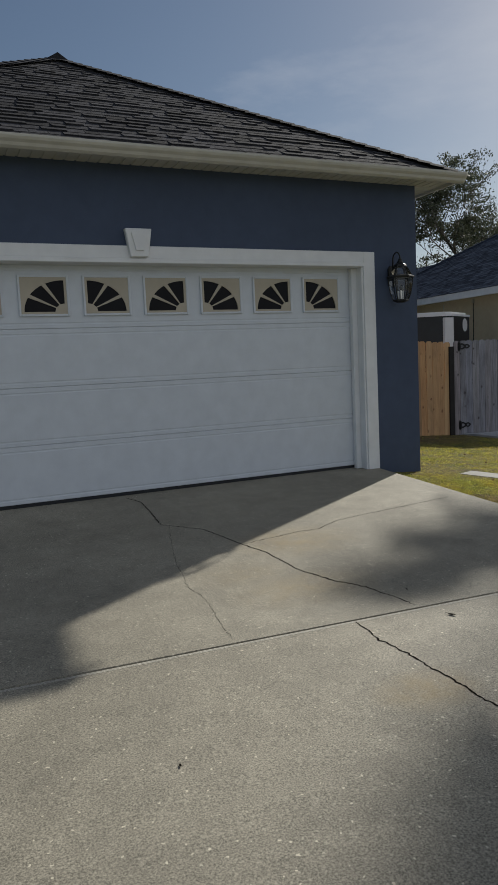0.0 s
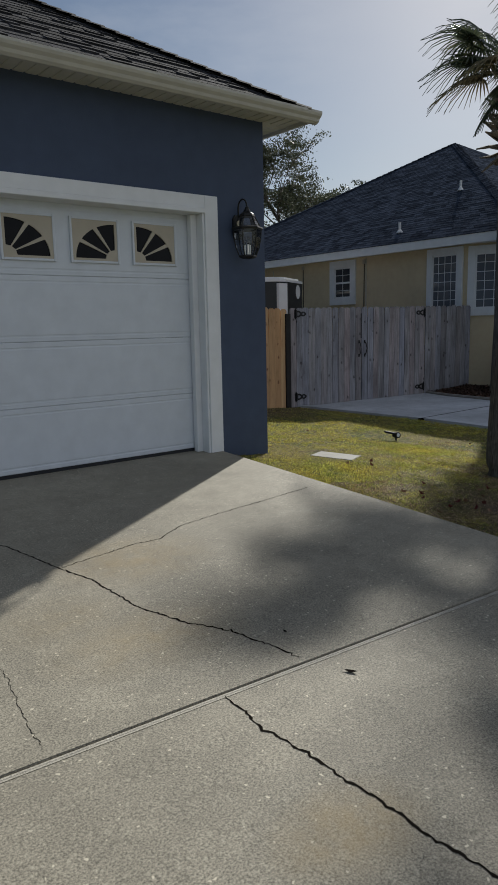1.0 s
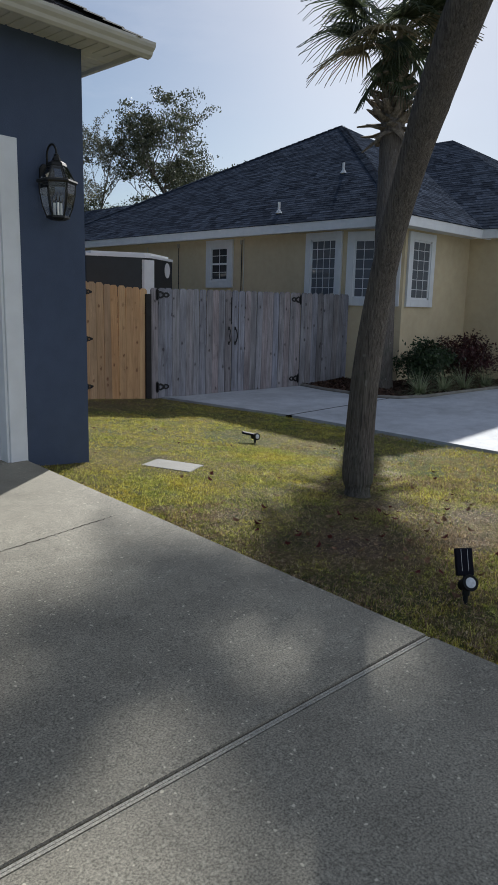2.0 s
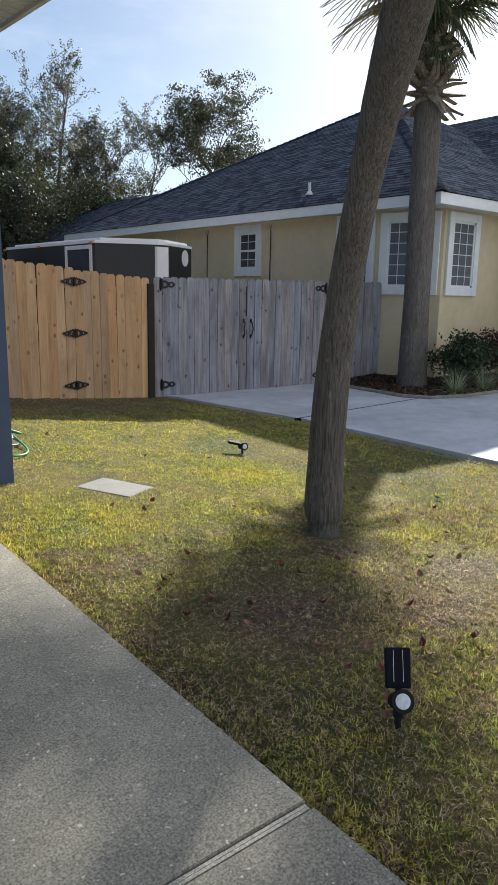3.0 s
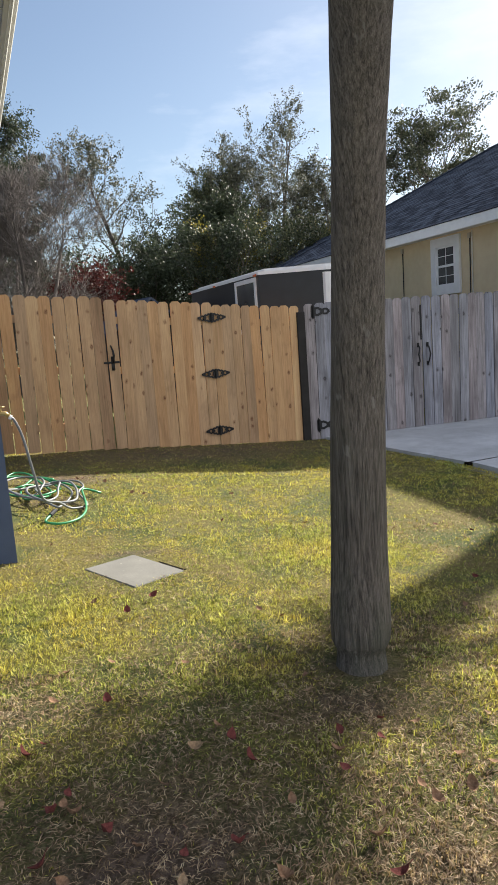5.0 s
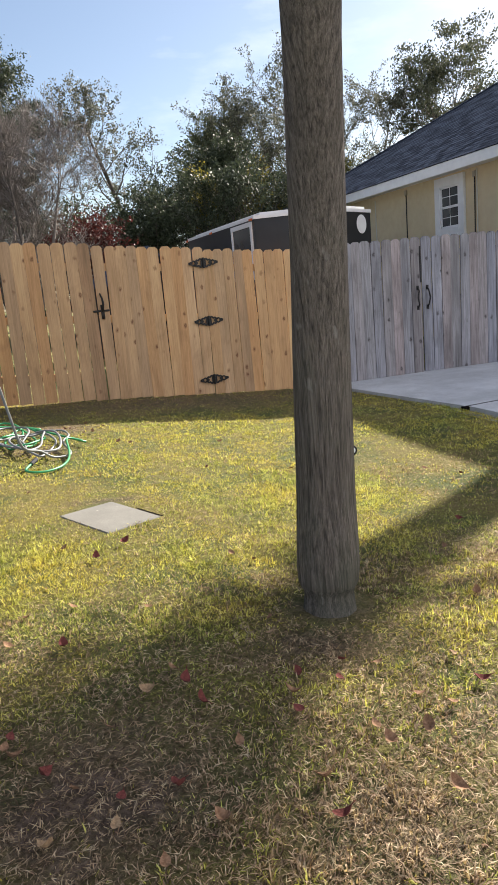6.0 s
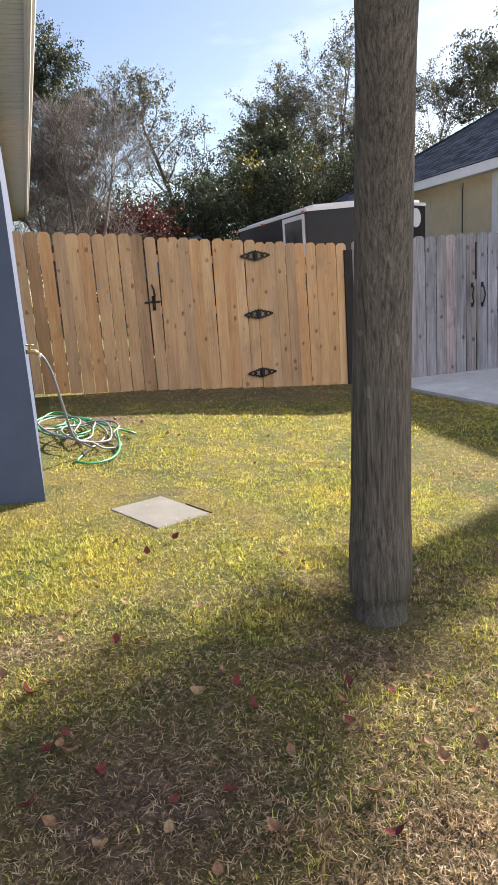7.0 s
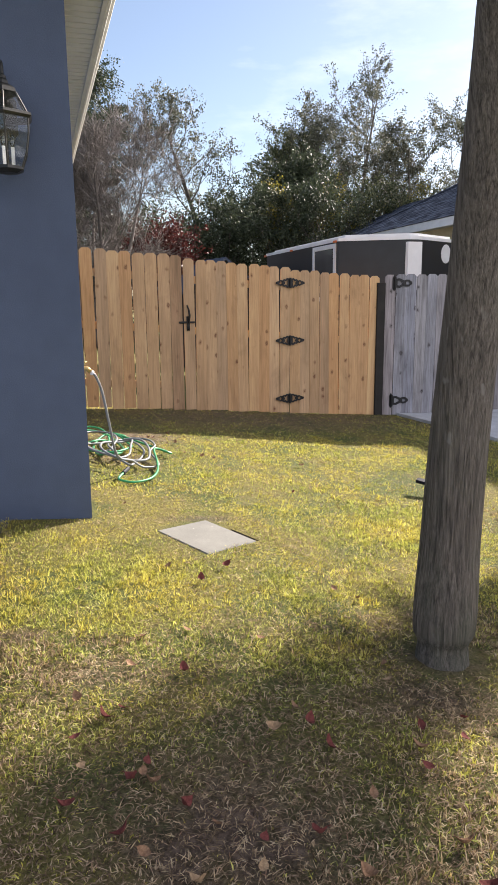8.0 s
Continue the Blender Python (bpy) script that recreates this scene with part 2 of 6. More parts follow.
RUST = ((2.30, 2.88, 0.30, 0.20, 0.95), (2.40, 4.22, 0.55, 0.34, 0.6), (2.78, 5.10, 0.55, 0.42, 0.75), (2.15, 4.6, 0.4, 0.3, 0.4))
# first spot: brown strip before the fence, partly wear, partly its shade painted in
WORN_SHADE = ((7.4, 11.0, 3.4, 0.95, 0.75), (5.64, 4.55, 0.50, 0.48, 1.1), (6.3, 4.2, 0.5, 0.3, 0.6), (5.35, 5.42, 0.34, 0.16, 0.4), (6.45, 5.02, 0.30, 0.22, 0.8), (6.95, 4.45, 0.35, 0.22, 0.6), (5.9, 9.7, 0.6, 0.45, 1.0), (5.75, 8.7, 0.35, 0.30, 0.8), (6.05, 7.12, 0.40, 0.08, 0.7), (5.05, 5.75, 0.14, 0.07, 1.2), (6.66, 5.29, 0.20, 0.20, 1.0))


def spot_mask(n, l, co, spots=WORN_SHADE):
    """1 on the given stained, trodden or fence-shaded spots, with ragged edges."""
    total = None
    for x, y, rx, ry, k in spots:
        mp, ln, rm = n.new("ShaderNodeMapping"), n.new("ShaderNodeVectorMath"), None
        mp.vector_type = "TEXTURE"
        mp.inputs["Location"].default_value, mp.inputs["Scale"].default_value = (x, y, 0), (rx, ry, 50)
        ln.operation = "LENGTH"
        l.new(co, mp.inputs[0]), l.new(mp.outputs[0], ln.inputs[0])
        rm = ramp(n, l, ln.outputs["Value"], [(0.2, grey(min(1, k))), (1.0, grey(0.3 * min(1, k))), (1.0, grey(0.0))])
        rm.node.color_ramp.elements[1].position = 0.75
        if total is None:
            total = rm
        else:
            total = mixed(n, l, 1.0, total, rm, "LIGHTEN")
    rag, rough = n.new("ShaderNodeMath"), n.new("ShaderNodeMath")
    rag.operation, rough.operation = "MULTIPLY_ADD", "MULTIPLY"
    rag.inputs[1].default_value, rag.inputs[2].default_value = 2.6, -0.45
    l.new(noise_tex(n, l, co, 9, 4, 0.65), rag.inputs[0])
    l.new(rag.outputs[0], rough.inputs[0]), l.new(total, rough.inputs[1])
    rough.use_clamp = True
    return rough.outputs[0]


def lawn_soil():
    """Matted turf: low green and yellow growth over brown soil and thatch."""
    m, n, l, b = material("lawn_ground", 0.95, 0, 0.15)
    co = coords(n, l, world_space=True)
    a, f = noise_tex(n, l, co, 1.1, 5, 0.6), noise_tex(n, l, co, 75, 5, 0.75)
    turf = ramp(n, l, noise_tex(n, l, co, 1.7, 5, 0.65), [(0.40, (0.10, 0.12, 0.04)), (0.58, (0.19, 0.165, 0.055))])
    soil = ramp(n, l, noise_tex(n, l, co, 18, 4, 0.6), [(0.35, (0.085, 0.06, 0.046)), (0.65, (0.21, 0.155, 0.115))])
    both = n.new("ShaderNodeMath")
    both.operation = "ADD"
    l.new(a, both.inputs[0]), l.new(noise_tex(n, l, co, 9, 4, 0.7), both.inputs[1])
    c = mixed(n, l, ramp(n, l, both.outputs[0], [(1.0, grey(0.05)), (1.16, grey(0.9))]), turf, soil)
    c = mixed(n, l, spot_mask(n, l, co), c, soil)
    c = mixed(n, l, 0.9, c, ramp(n, l, f, [(0.33, grey(0.18)), (0.66, grey(0.80))]), "OVERLAY")
    l.new(c, b.inputs["Base Color"])
    bump(n, l, b, f, 1.0, 0.03)
    return m


def glass_mat(name, tint, rough=0.03):
    """Thin clear glass: mostly see-through, with a glossy surface."""
    m, n, l, b = material(name, rough)
    gl, tr, mx, fr = n.new("ShaderNodeBsdfGlossy"), n.new("ShaderNodeBsdfTransparent"), n.new("ShaderNodeMixShader"), n.new("ShaderNodeFresnel")
    gl.inputs["Roughness"].default_value = rough
    tr.inputs[0].default_value = (*tint, 1)
    fr.inputs[0].default_value = 1.6
    l.new(fr.outputs[0], mx.inputs[0]), l.new(tr.outputs[0], mx.inputs[1]), l.new(gl.outputs[0], mx.inputs[2])
    l.new(mx.outputs[0], n["Material Output"].inputs[0])
    return m


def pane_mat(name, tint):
    """An opaque window pane; the dark room or blinds behind sit in its colour."""
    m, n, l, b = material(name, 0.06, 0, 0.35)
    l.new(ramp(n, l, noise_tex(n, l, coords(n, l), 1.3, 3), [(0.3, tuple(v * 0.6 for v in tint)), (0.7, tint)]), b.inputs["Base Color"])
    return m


M_STUCCO = stucco("slate_blue_stucco", (0.064, 0.086, 0.142))
M_YELLOW = stucco("pale_yellow_stucco", (0.66, 0.55, 0.36))
M_TRIM = plain("white_trim_paint", (0.78, 0.79, 0.80), 0.45, var=0.05, relief=0.08)
M_DOOR = plain("white_door_paint", (0.64, 0.68, 0.73), 0.38, var=0.05, relief=0.10)
M_SOFFIT = plain("cream_vinyl", (0.60, 0.58, 0.51), 0.5, var=0.06, relief=0.05)
M_GUTTER = plain("cream_gutter_paint", (0.55, 0.53, 0.47), 0.4, var=0.07, relief=0.05)
M_BEIGE = plain("beige_insert_plastic", (0.47, 0.42, 0.33), 0.5, var=0.05, relief=0.04)
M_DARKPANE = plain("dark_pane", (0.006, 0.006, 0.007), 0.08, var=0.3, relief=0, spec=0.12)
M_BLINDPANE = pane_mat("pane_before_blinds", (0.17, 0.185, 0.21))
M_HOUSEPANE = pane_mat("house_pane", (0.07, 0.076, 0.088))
M_SHINGLE = shingle_mat("charcoal_shingle", (0.040, 0.040, 0.046))
M_SHINGLE2 = shingle_mat("weathered_shingle", (0.054, 0.064, 0.086), 0.0)
M_PALECONCRETE = concrete("joint_strip", (0.42, 0.395, 0.33), False)
M_CONCRETE = concrete("driveway_concrete", (0.280, 0.256, 0.200), True, 0.8)
M_CONCRETE2 = concrete("pale_concrete", (0.49, 0.505, 0.53), False, 0.25)
M_LID = concrete("lid_concrete", (0.155, 0.150, 0.132), False, 0.2)
M_CRACK = plain("crack_dirt", (0.014, 0.012, 0.010), 1.0, var=0.3, spec=0.0)
M_SOIL = lawn_soil()
M_PINE = timber("fresh_pine", (0.58, 0.37, 0.195), (0.40, 0.23, 0.112), (0.15, 0.06, 0.03), ((0.44, 0.48, 0.56), (0.56, 0.48, 0.40)), 0.7, 0.4)
M_GREYWOOD = timber("weathered_pine", (0.34, 0.33, 0.345), (0.125, 0.115, 0.118), (0.05, 0.043, 0.042), ((0.46, 0.49, 0.56), (0.56, 0.48, 0.46)), 0.85, 0.75)
M_IRON = plain("black_iron", (0.012, 0.012, 0.013), 0.45, 0.3, var=0.3)
M_BRONZE = plain("dark_bronze", (0.030, 0.030, 0.028), 0.4, 0.5, var=0.3)
M_PALM = bark("palm_bark", (0.066, 0.058, 0.052), (0.285, 0.248, 0.218), 0.05, 105, 1.0, (0.085, 0.105, 0.072), 0.02)
M_BOOT = bark("palm_boot", (0.10, 0.08, 0.06), (0.30, 0.25, 0.19), 0.3, 14, 0.6)
M_TREEBARK = bark("tree_bark", (0.05, 0.042, 0.035), (0.16, 0.14, 0.12), 0.3, 9, 0.7)
M_BLACK = plain("black_paint", (0.012, 0.014, 0.019), 0.35, var=0.2, relief=0.03)
M_WHITEMETAL = plain("white_metal", (0.80, 0.80, 0.80), 0.35, var=0.05, relief=0.03)
M_DARK = plain("room_shade_black", (0.01, 0.01, 0.01), 0.9)


# ---- building helpers ----
def part(name, bm, material, parent=None, label="", smooth=False):
    me = bpy.data.meshes.new(name)
    bmesh.ops.recalc_face_normals(bm, faces=bm.faces)
    bm.to_mesh(me)
    bm.free()
    me.materials.append(material)
    if smooth:
        me.polygons.foreach_set("use_smooth", [True] * len(me.polygons))
    ob = new(name, me)
    ob.parent = parent
    if label:
        ob["label"] = label
    return ob


def shared(name, me, parent, m):
    ob = new(name, me)
    ob.parent, ob.matrix_basis = parent, m
    return ob


def thing(name, m, label, category, group="", kind=""):
    ob = new(name)
    ob.empty_display_size = 0.1
    ob.matrix_basis = m
    return tagged(ob, label, category, group, kind)


def box(bm, x0, x1, y0, y1, z0, z1, bevel=0.0):
    v = [bm.verts.new((x, y, z)) for z in (z0, z1) for x, y in ((x0, y0), (x1, y0), (x1, y1), (x0, y1))]
    fs = [bm.faces.new([v[i] for i in q]) for q in ((3, 2, 1, 0), (4, 5, 6, 7), (0, 1, 5, 4), (1, 2, 6, 5), (2, 3, 7, 6), (3, 0, 4, 7))]
    if bevel:
        bmesh.ops.bevel(bm, geom=list({e for f in fs for e in f.edges}), offset=bevel, segments=1, affect="EDGES")
    return fs


def boxed(*a, **k):
    bm = bmesh.new()
    box(bm, *a, **k)
    return bm


def prism(bm, pts, vec):
    """A polygon swept along vec."""
    lo = [bm.verts.new(p) for p in pts]
    hi = [bm.verts.new(Vector(p) + Vector(vec)) for p in pts]
    bm.faces.new(lo[::-1]), bm.faces.new(hi)
    for i in range(len(lo)):
        j = (i + 1) % len(lo)
        bm.faces.new((lo[i], lo[j], hi[j], hi[i]))


def tube(bm, path, radius, seg=10, caps=True):
    """A round bar along a path; radius is a number or a list of numbers."""
    path = [Vector(p) for p in path]
    rings, side = [], None
    for i, p in enumerate(path):
        d = (path[min(i + 1, len(path) - 1)] - path[max(i - 1, 0)]).normalized()
        if side is None:
            side = d.orthogonal().normalized()
        side = (side - d * side.dot(d)).normalized()
        up = d.cross(side)
        r = radius[i] if isinstance(radius, (list, tuple)) else radius
        rings.append([bm.verts.new(p + (side * math.cos(a) + up * math.sin(a)) * r) for a in (2 * math.pi * k / seg for k in range(seg))])
    for a, b in zip(rings, rings[1:]):
        for k in range(seg):
            bm.faces.new((a[k], a[(k + 1) % seg], b[(k + 1) % seg], b[k]))
    if caps:
        bm.faces.new(rings[0][::-1]), bm.faces.new(rings[-1])


def fast_mesh(name, verts, faces_loops, sides, material, parent=None, smooth=False):
    """A large mesh from arrays: verts (n, 3) and faces (m, sides)."""
    me = bpy.data.meshes.new(name)
    verts, faces_loops = np.asarray(verts, np.float32), np.asarray(faces_loops, np.int32)
    me.vertices.add(len(verts)), me.loops.add(faces_loops.size), me.polygons.add(len(faces_loops))
    me.vertices.foreach_set("co", verts.ravel())
    me.loops.foreach_set("vertex_index", faces_loops.ravel())
    me.polygons.foreach_set("loop_start", np.arange(0, faces_loops.size, sides, dtype=np.int32))
    me.update(calc_edges=True)
    me.materials.append(material)
    ob = new(name, me)
    ob.parent = parent
    return ob


# ---- ground ----
def drive_z(y):
    return 0.075 + (y - 3.67) * (0.05 if y > 3.67 else 0.035)


def lawn_z(x, y):
    y = min(max(y, -6.0), 13.0)
    near = float(np.interp(y, (-6, 4.0, 5.2, 6.8, 11.45), (-0.2, -0.005, 0.045, 0.066, 0.140)))
    mid = float(np.interp(y, (-6, 4.0, 5.2, 7.7, 11.45), (-0.25, -0.10, -0.07, -0.105, 0.01)))
    side = (drive_z(min(y, 8.0)) - 0.055 - 0.005 * max(0, y - 5.0), near, mid, -0.135 + 0.01 * (y - 7.7), -0.06, -0.04)
    return float(np.interp(x, (4.9, 6.3, 8.0, 9.9, 13.0, 14.0), side))


def make_ground():
    xs = [-1500, -400, -120, -40, -15, -6, -3, -1, 1, 3, 4.5, 4.86] + list(np.arange(4.95, 14.3, 0.3)) + [16, 17.5, 20, 30, 60, 150, 500, 1500]
    ys = [-1500, -400, -120, -40, -15, -6, -3, -1] + list(np.arange(0, 13.1, 0.4)) + [15, 20, 30, 60, 150, 500, 1500]
    bm = bmesh.new()
    rows = [[bm.verts.new((x, y, lawn_z(x, y) - (0.1 if x < 4.9 or (9.95 < x < 17 and y < 11.3) else 0.0))) for x in xs] for y in ys]
    for a, b in zip(rows, rows[1:]):
        for i in range(len(xs) - 1):
            bm.faces.new((a[i], a[i + 1], b[i + 1], b[i]))
    return tagged(part("ground", bm, M_SOIL, smooth=True), "patchy winter lawn soil with brown thatch", "ground", kind="structure")


make_ground()


def make_driveway():
    d = thing("driveway", pose(0, 0, 0), "cracked grey concrete driveway with a tooled joint", "driveway", kind="structure")
    xa, xb, ja, jb = -1.1, 4.82, 3.745, 3.580
    for corners in (((xa, -9.0), (xb, -9.0), (xb, jb - 0.0175), (xa, ja - 0.0175)), ((xa, ja + 0.017), (xb, jb + 0.017), (xb, 7.34), (xa, 7.34))):
        bm = bmesh.new()
        prism(bm, [(x, y, drive_z(y)) for x, y in corners], (0, 0, -0.12))
        bmesh.ops.bevel(bm, geom=[e for e in bm.edges if all(v.co.z > drive_z(v.co.y) - 0.01 for v in e.verts)], offset=0.003, segments=2, affect="EDGES")
        part("slab", bm, M_CONCRETE, d)
    bm = bmesh.new()
    prism(bm, [(xa, ja - 0.03, 0.040), (xb - 0.01, jb - 0.03, 0.034), (xb - 0.01, jb + 0.03, 0.034), (xa, ja + 0.03, 0.040)], (0, 0, -0.05))
    part("joint_filler", bm, M_CRACK, d)
    for o0, o1 in ((-0.0125, -0.0025), (-0.0005, 0.0095)):
        bm = bmesh.new()
        prism(bm, [(xa, ja + o0, drive_z(ja) - 0.003), (xb - 0.01, jb + o0, drive_z(jb) - 0.003), (xb - 0.01, jb + o1, drive_z(jb) - 0.003), (xa, ja + o1, drive_z(ja) - 0.003)], (0, 0, -0.04))
        part("joint_strip", bm, M_PALECONCRETE, d, "pale strip in the joint")
    return d


driveway = make_driveway()


def make_crack(points, width, seed):
    rnd = random.Random(seed)
    fine = []
    for (x0, y0), (x1, y1) in zip(points, points[1:]):
        k = max(2, int(math.hypot(x1 - x0, y1 - y0) / 0.015))
        fine += [(x0 + (x1 - x0) * i / k + rnd.gauss(0, 0.004), y0 + (y1 - y0) * i / k + rnd.gauss(0, 0.004)) for i in range(k)]
    fine.append(points[-1])
    bm, prev = bmesh.new(), None
    for i, (x, y) in enumerate(fine):
        a, b = fine[max(0, i - 1)], fine[min(len(fine) - 1, i + 1)]
        t = Vector((b[0] - a[0], b[1] - a[1])).normalized()
        w = 0.68 * width * rnd.uniform(0.35, 1.3) * min(1, 0.3 + min(i, len(fine) - 1 - i) * 0.15)
        pair = [bm.verts.new((x - t.y * s * w, y + t.x * s * w, drive_z(y) + 0.0015)) for s in (-0.5, 0.5)]
        if prev:
            bm.faces.new((prev[0], prev[1], pair[1], pair[0]))
        prev = pair
    part("crack", bm, M_CRACK, driveway)

for seed, (width, line) in enumerate((
        (0.017, ((1.95, 7.1), (2.04, 6.86), (2.03, 6.56), (1.99, 6.01), (2.26, 5.71), (2.38, 5.2), (2.46, 4.95), (2.5, 4.5), (2.6, 4.24), (2.72, 4.05), (2.79, 3.81), (2.81, 3.69))),
        (0.010, ((2.38, 5.19), (2.66, 5.25), (2.9, 5.3), (3.06, 5.29), (3.3, 5.43), (3.65, 5.5), (4.1, 5.57), (4.65, 5.66))),
        (0.016, ((2.39, 3.64), (2.4, 3.53), (2.385, 3.4), (2.42, 3.2), (2.42, 3.1), (2.44, 2.9), (2.44, 2.73), (2.47, 2.55), (2.43, 2.2), (2.5, 1.7), (2.46, 1.1))),
        (0.004, ((2.05, 5.96), (1.93, 5.5), (1.82, 5.0), (1.79, 4.75), (1.75, 4.55), (1.79, 4.3), (1.75, 4.0), (1.73, 3.72))))):
    make_crack(line, width, seed)

# ---- the garage house ----
HOUSE = pose(5.40, 7.15, 0, 0, 0, 1.7)
WL, WR, OL, OR, OT = -6.40, 0.0, -5.66, -0.715, 2.46
OVER, EAVE = 0.30, 3.415


def make_house():
    h = thing("house", HOUSE, "slate-blue stucco garage house with a charcoal shingle hip roof", "house")
    bm = bmesh.new()
    prism(bm, [(x, 0, z) for x, z in ((WL, -0.3), (OL, -0.3), (OL, OT), (OR, OT), (OR, -0.3), (WR, -0.3), (WR, 3.350), (WL, 3.350))], (0, 0.2, 0))
    part("front_wall", bm, M_STUCCO, h)
    part("side_wall", boxed(-0.2, -0.0, 0.2, 16, -0.3, 3.350), M_STUCCO, h)
    part("side_wall", boxed(WL, WL + 0.2, 0.2, 16, -0.3, 3.350), M_STUCCO, h)
    part("rear_wall", boxed(WL, WR, 15.8, 16.0, -0.3, 3.350), M_STUCCO, h)
    # soffits
    for a in ((WL - OVER, WR + OVER, -OVER, 0.0), (0.0, OVER, 0.0, 16.4), (WL - OVER, WL, 0.0, 16.4)):
        x0, x1, y0, y1 = a
        bm = bmesh.new()
        along = x1 - x0 > y1 - y0
        a0, a1 = (x0, x1) if along else (y0, y1)
        k = int((a1 - a0) / 0.1)
        prof = []
        for i in range(k):
            u = a0 + (a1 - a0) * i / k
            prof += [(u, 3.333), (u + 0.080, 3.333), (u + 0.083, 3.340), (u + 0.097, 3.340)]
        prof += [(a1, 3.333), (a1, 3.350), (a0, 3.350)]
        prism(bm, [(u, y0, z) if along else (x0, u, z) for u, z in prof], (0, y1 - y0, 0) if along else (x1 - x0, 0, 0))
        part("soffit", bm, M_SOFFIT, h, "cream ribbed vinyl soffit")
    # gutters with an ogee front
    prof = [(0.0, 3.305), (0.03, 3.305), (0.055, 3.322), (0.065, 3.345), (0.09, 3.365), (0.10, 3.385), (0.10, 3.405), (0.088, 3.405), (0.085, 3.395), (0.0, 3.395)]
    bm = bmesh.new()
    prism(bm, [(WL - OVER - 0.1, -OVER - o, z) for o, z in prof], (WR - WL + 2 * OVER + 0.2, 0, 0))
    part("gutter", bm, M_GUTTER, h, "cream metal ogee gutter")
    for sx, x in ((1, OVER), (-1, WL - OVER)):
        bm = bmesh.new()
        prism(bm, [(x + sx * o, -OVER - 0.002, z) for o, z in prof], (0, 16.8, 0))
        part("gutter", bm, M_GUTTER, h, "cream metal ogee gutter")
    return h


house = make_house()
RIDGE_X, RUN = (WL + WR) / 2, (WR - WL) / 2 + OVER + 0.03
SLOPE = 0.60


def make_roof():
    """Hip roof: decking, then courses of shingle tabs on the front slope."""
    e0, e1, f = WL - OVER - 0.03, WR + OVER + 0.03, -OVER - 0.03
    top = EAVE + SLOPE * RUN
    back = 16.4
    bm = bmesh.new()
    z = EAVE - 0.02
    a, b, c, d = [bm.verts.new(p) for p in ((e0, f, z), (e1, f, z), (e1, back, z), (e0, back, z))]
    p, q = bm.verts.new((RIDGE_X, f + RUN, top - 0.02)), bm.verts.new((RIDGE_X, back - RUN, top - 0.02))
    for vs in ((a, b, p), (b, c, q, p), (c, d, q), (d, a, p, q), (d, c, b, a)):
        bm.faces.new(vs)
    roof = part("roof", bm, M_SHINGLE, house, "charcoal architectural shingle roof")
    rnd = random.Random(5)
    meshes = []
    for w in (0.12, 0.16, 0.21):
        for thick in (0.007, 0.017):
            bm = bmesh.new()
            prism(bm, [(0, 0.0, -0.004), (0, 0.0, thick), (0, 0.155, 0.001), (0, 0.155, -0.004)], (w, 0, 0))
            me = bpy.data.meshes.new("shingle")
            bm.to_mesh(me)
            bm.free()
            me.materials.append(M_SHINGLE)
            meshes.append((w, me))
    ang = math.atan(SLOPE)
    expo = 0.135
    rest, count = bmesh.new(), 0
    for row in range(int(RUN / math.cos(ang) / expo)):
        s = row * expo
        y, zz = f + s * math.cos(ang), EAVE - 0.012 + s * math.sin(ang)
        half = RUN - s * math.cos(ang)
        x = RIDGE_X + half
        while x > RIDGE_X - half + 0.05:
            w, me = rnd.choice(meshes)
            lo = max(RIDGE_X - half, x - w)
            m = Matrix.Translation((lo, y, zz)) @ Matrix.Rotation(ang, 4, "X")
            if x > -5.2 and count < 300 and x - lo > w - 0.01:
                shared("shingle", me, roof, m)
                count += 1
            else:
                th = rnd.choice((0.007, 0.017))
                wd = x - lo
                vs = [rest.verts.new(m @ Vector(q)) for q in ((0, 0, -0.004), (wd, 0, -0.004), (0, 0, th), (wd, 0, th), (0, 0.155, 0.001), (wd, 0.155, 0.001))]
                for qd in ((0, 1, 3, 2), (2, 3, 5, 4), (1, 5, 3), (0, 2, 4)):
                    rest.faces.new([vs[i] for i in qd])
            x = lo - 0.004
    tagged(part("shingle_field", rest, M_SHINGLE, roof), kind="stuff")
    for sx in (1, -1):
        dirv = Vector((-sx * RUN, RUN, SLOPE * RUN)).normalized()
        sd = Vector((RUN, sx * RUN, 0)).normalized()
        low, high = Vector((0, 0, 0.03)), Vector((0, 0, 0.045))
        bm = bmesh.new()
        vs = [bm.verts.new(v) for v in (-sd * 0.13 - low, Vector((0, 0, 0.018)), sd * 0.13 - low, dirv * 0.19 + sd * 0.13 - high, dirv * 0.19 + Vector((0, 0, 0.006)), dirv * 0.19 - sd * 0.13 - high)]
        for q in ((0, 1, 4, 5), (1, 2, 3, 4), (0, 2, 1)):
            bm.faces.new([vs[k] for k in q])
        me = bpy.data.meshes.new("hip_cap")
        bm.to_mesh(me)
        bm.free()
        me.materials.append(M_SHINGLE)
        for i in range(int(RUN * 1.5 / 0.15)):
            t = i * 0.15 / (RUN * 1.52)
            shared("hip_cap", me, roof, Matrix.Translation((RIDGE_X + sx * RUN * (1 - t), f + RUN * t, EAVE + SLOPE * RUN * t + 0.012)))

    bm = bmesh.new()
    for i in range(14):
        y0, z0 = f + RUN - 0.12 + 0.15 * i, EAVE + SLOPE * RUN
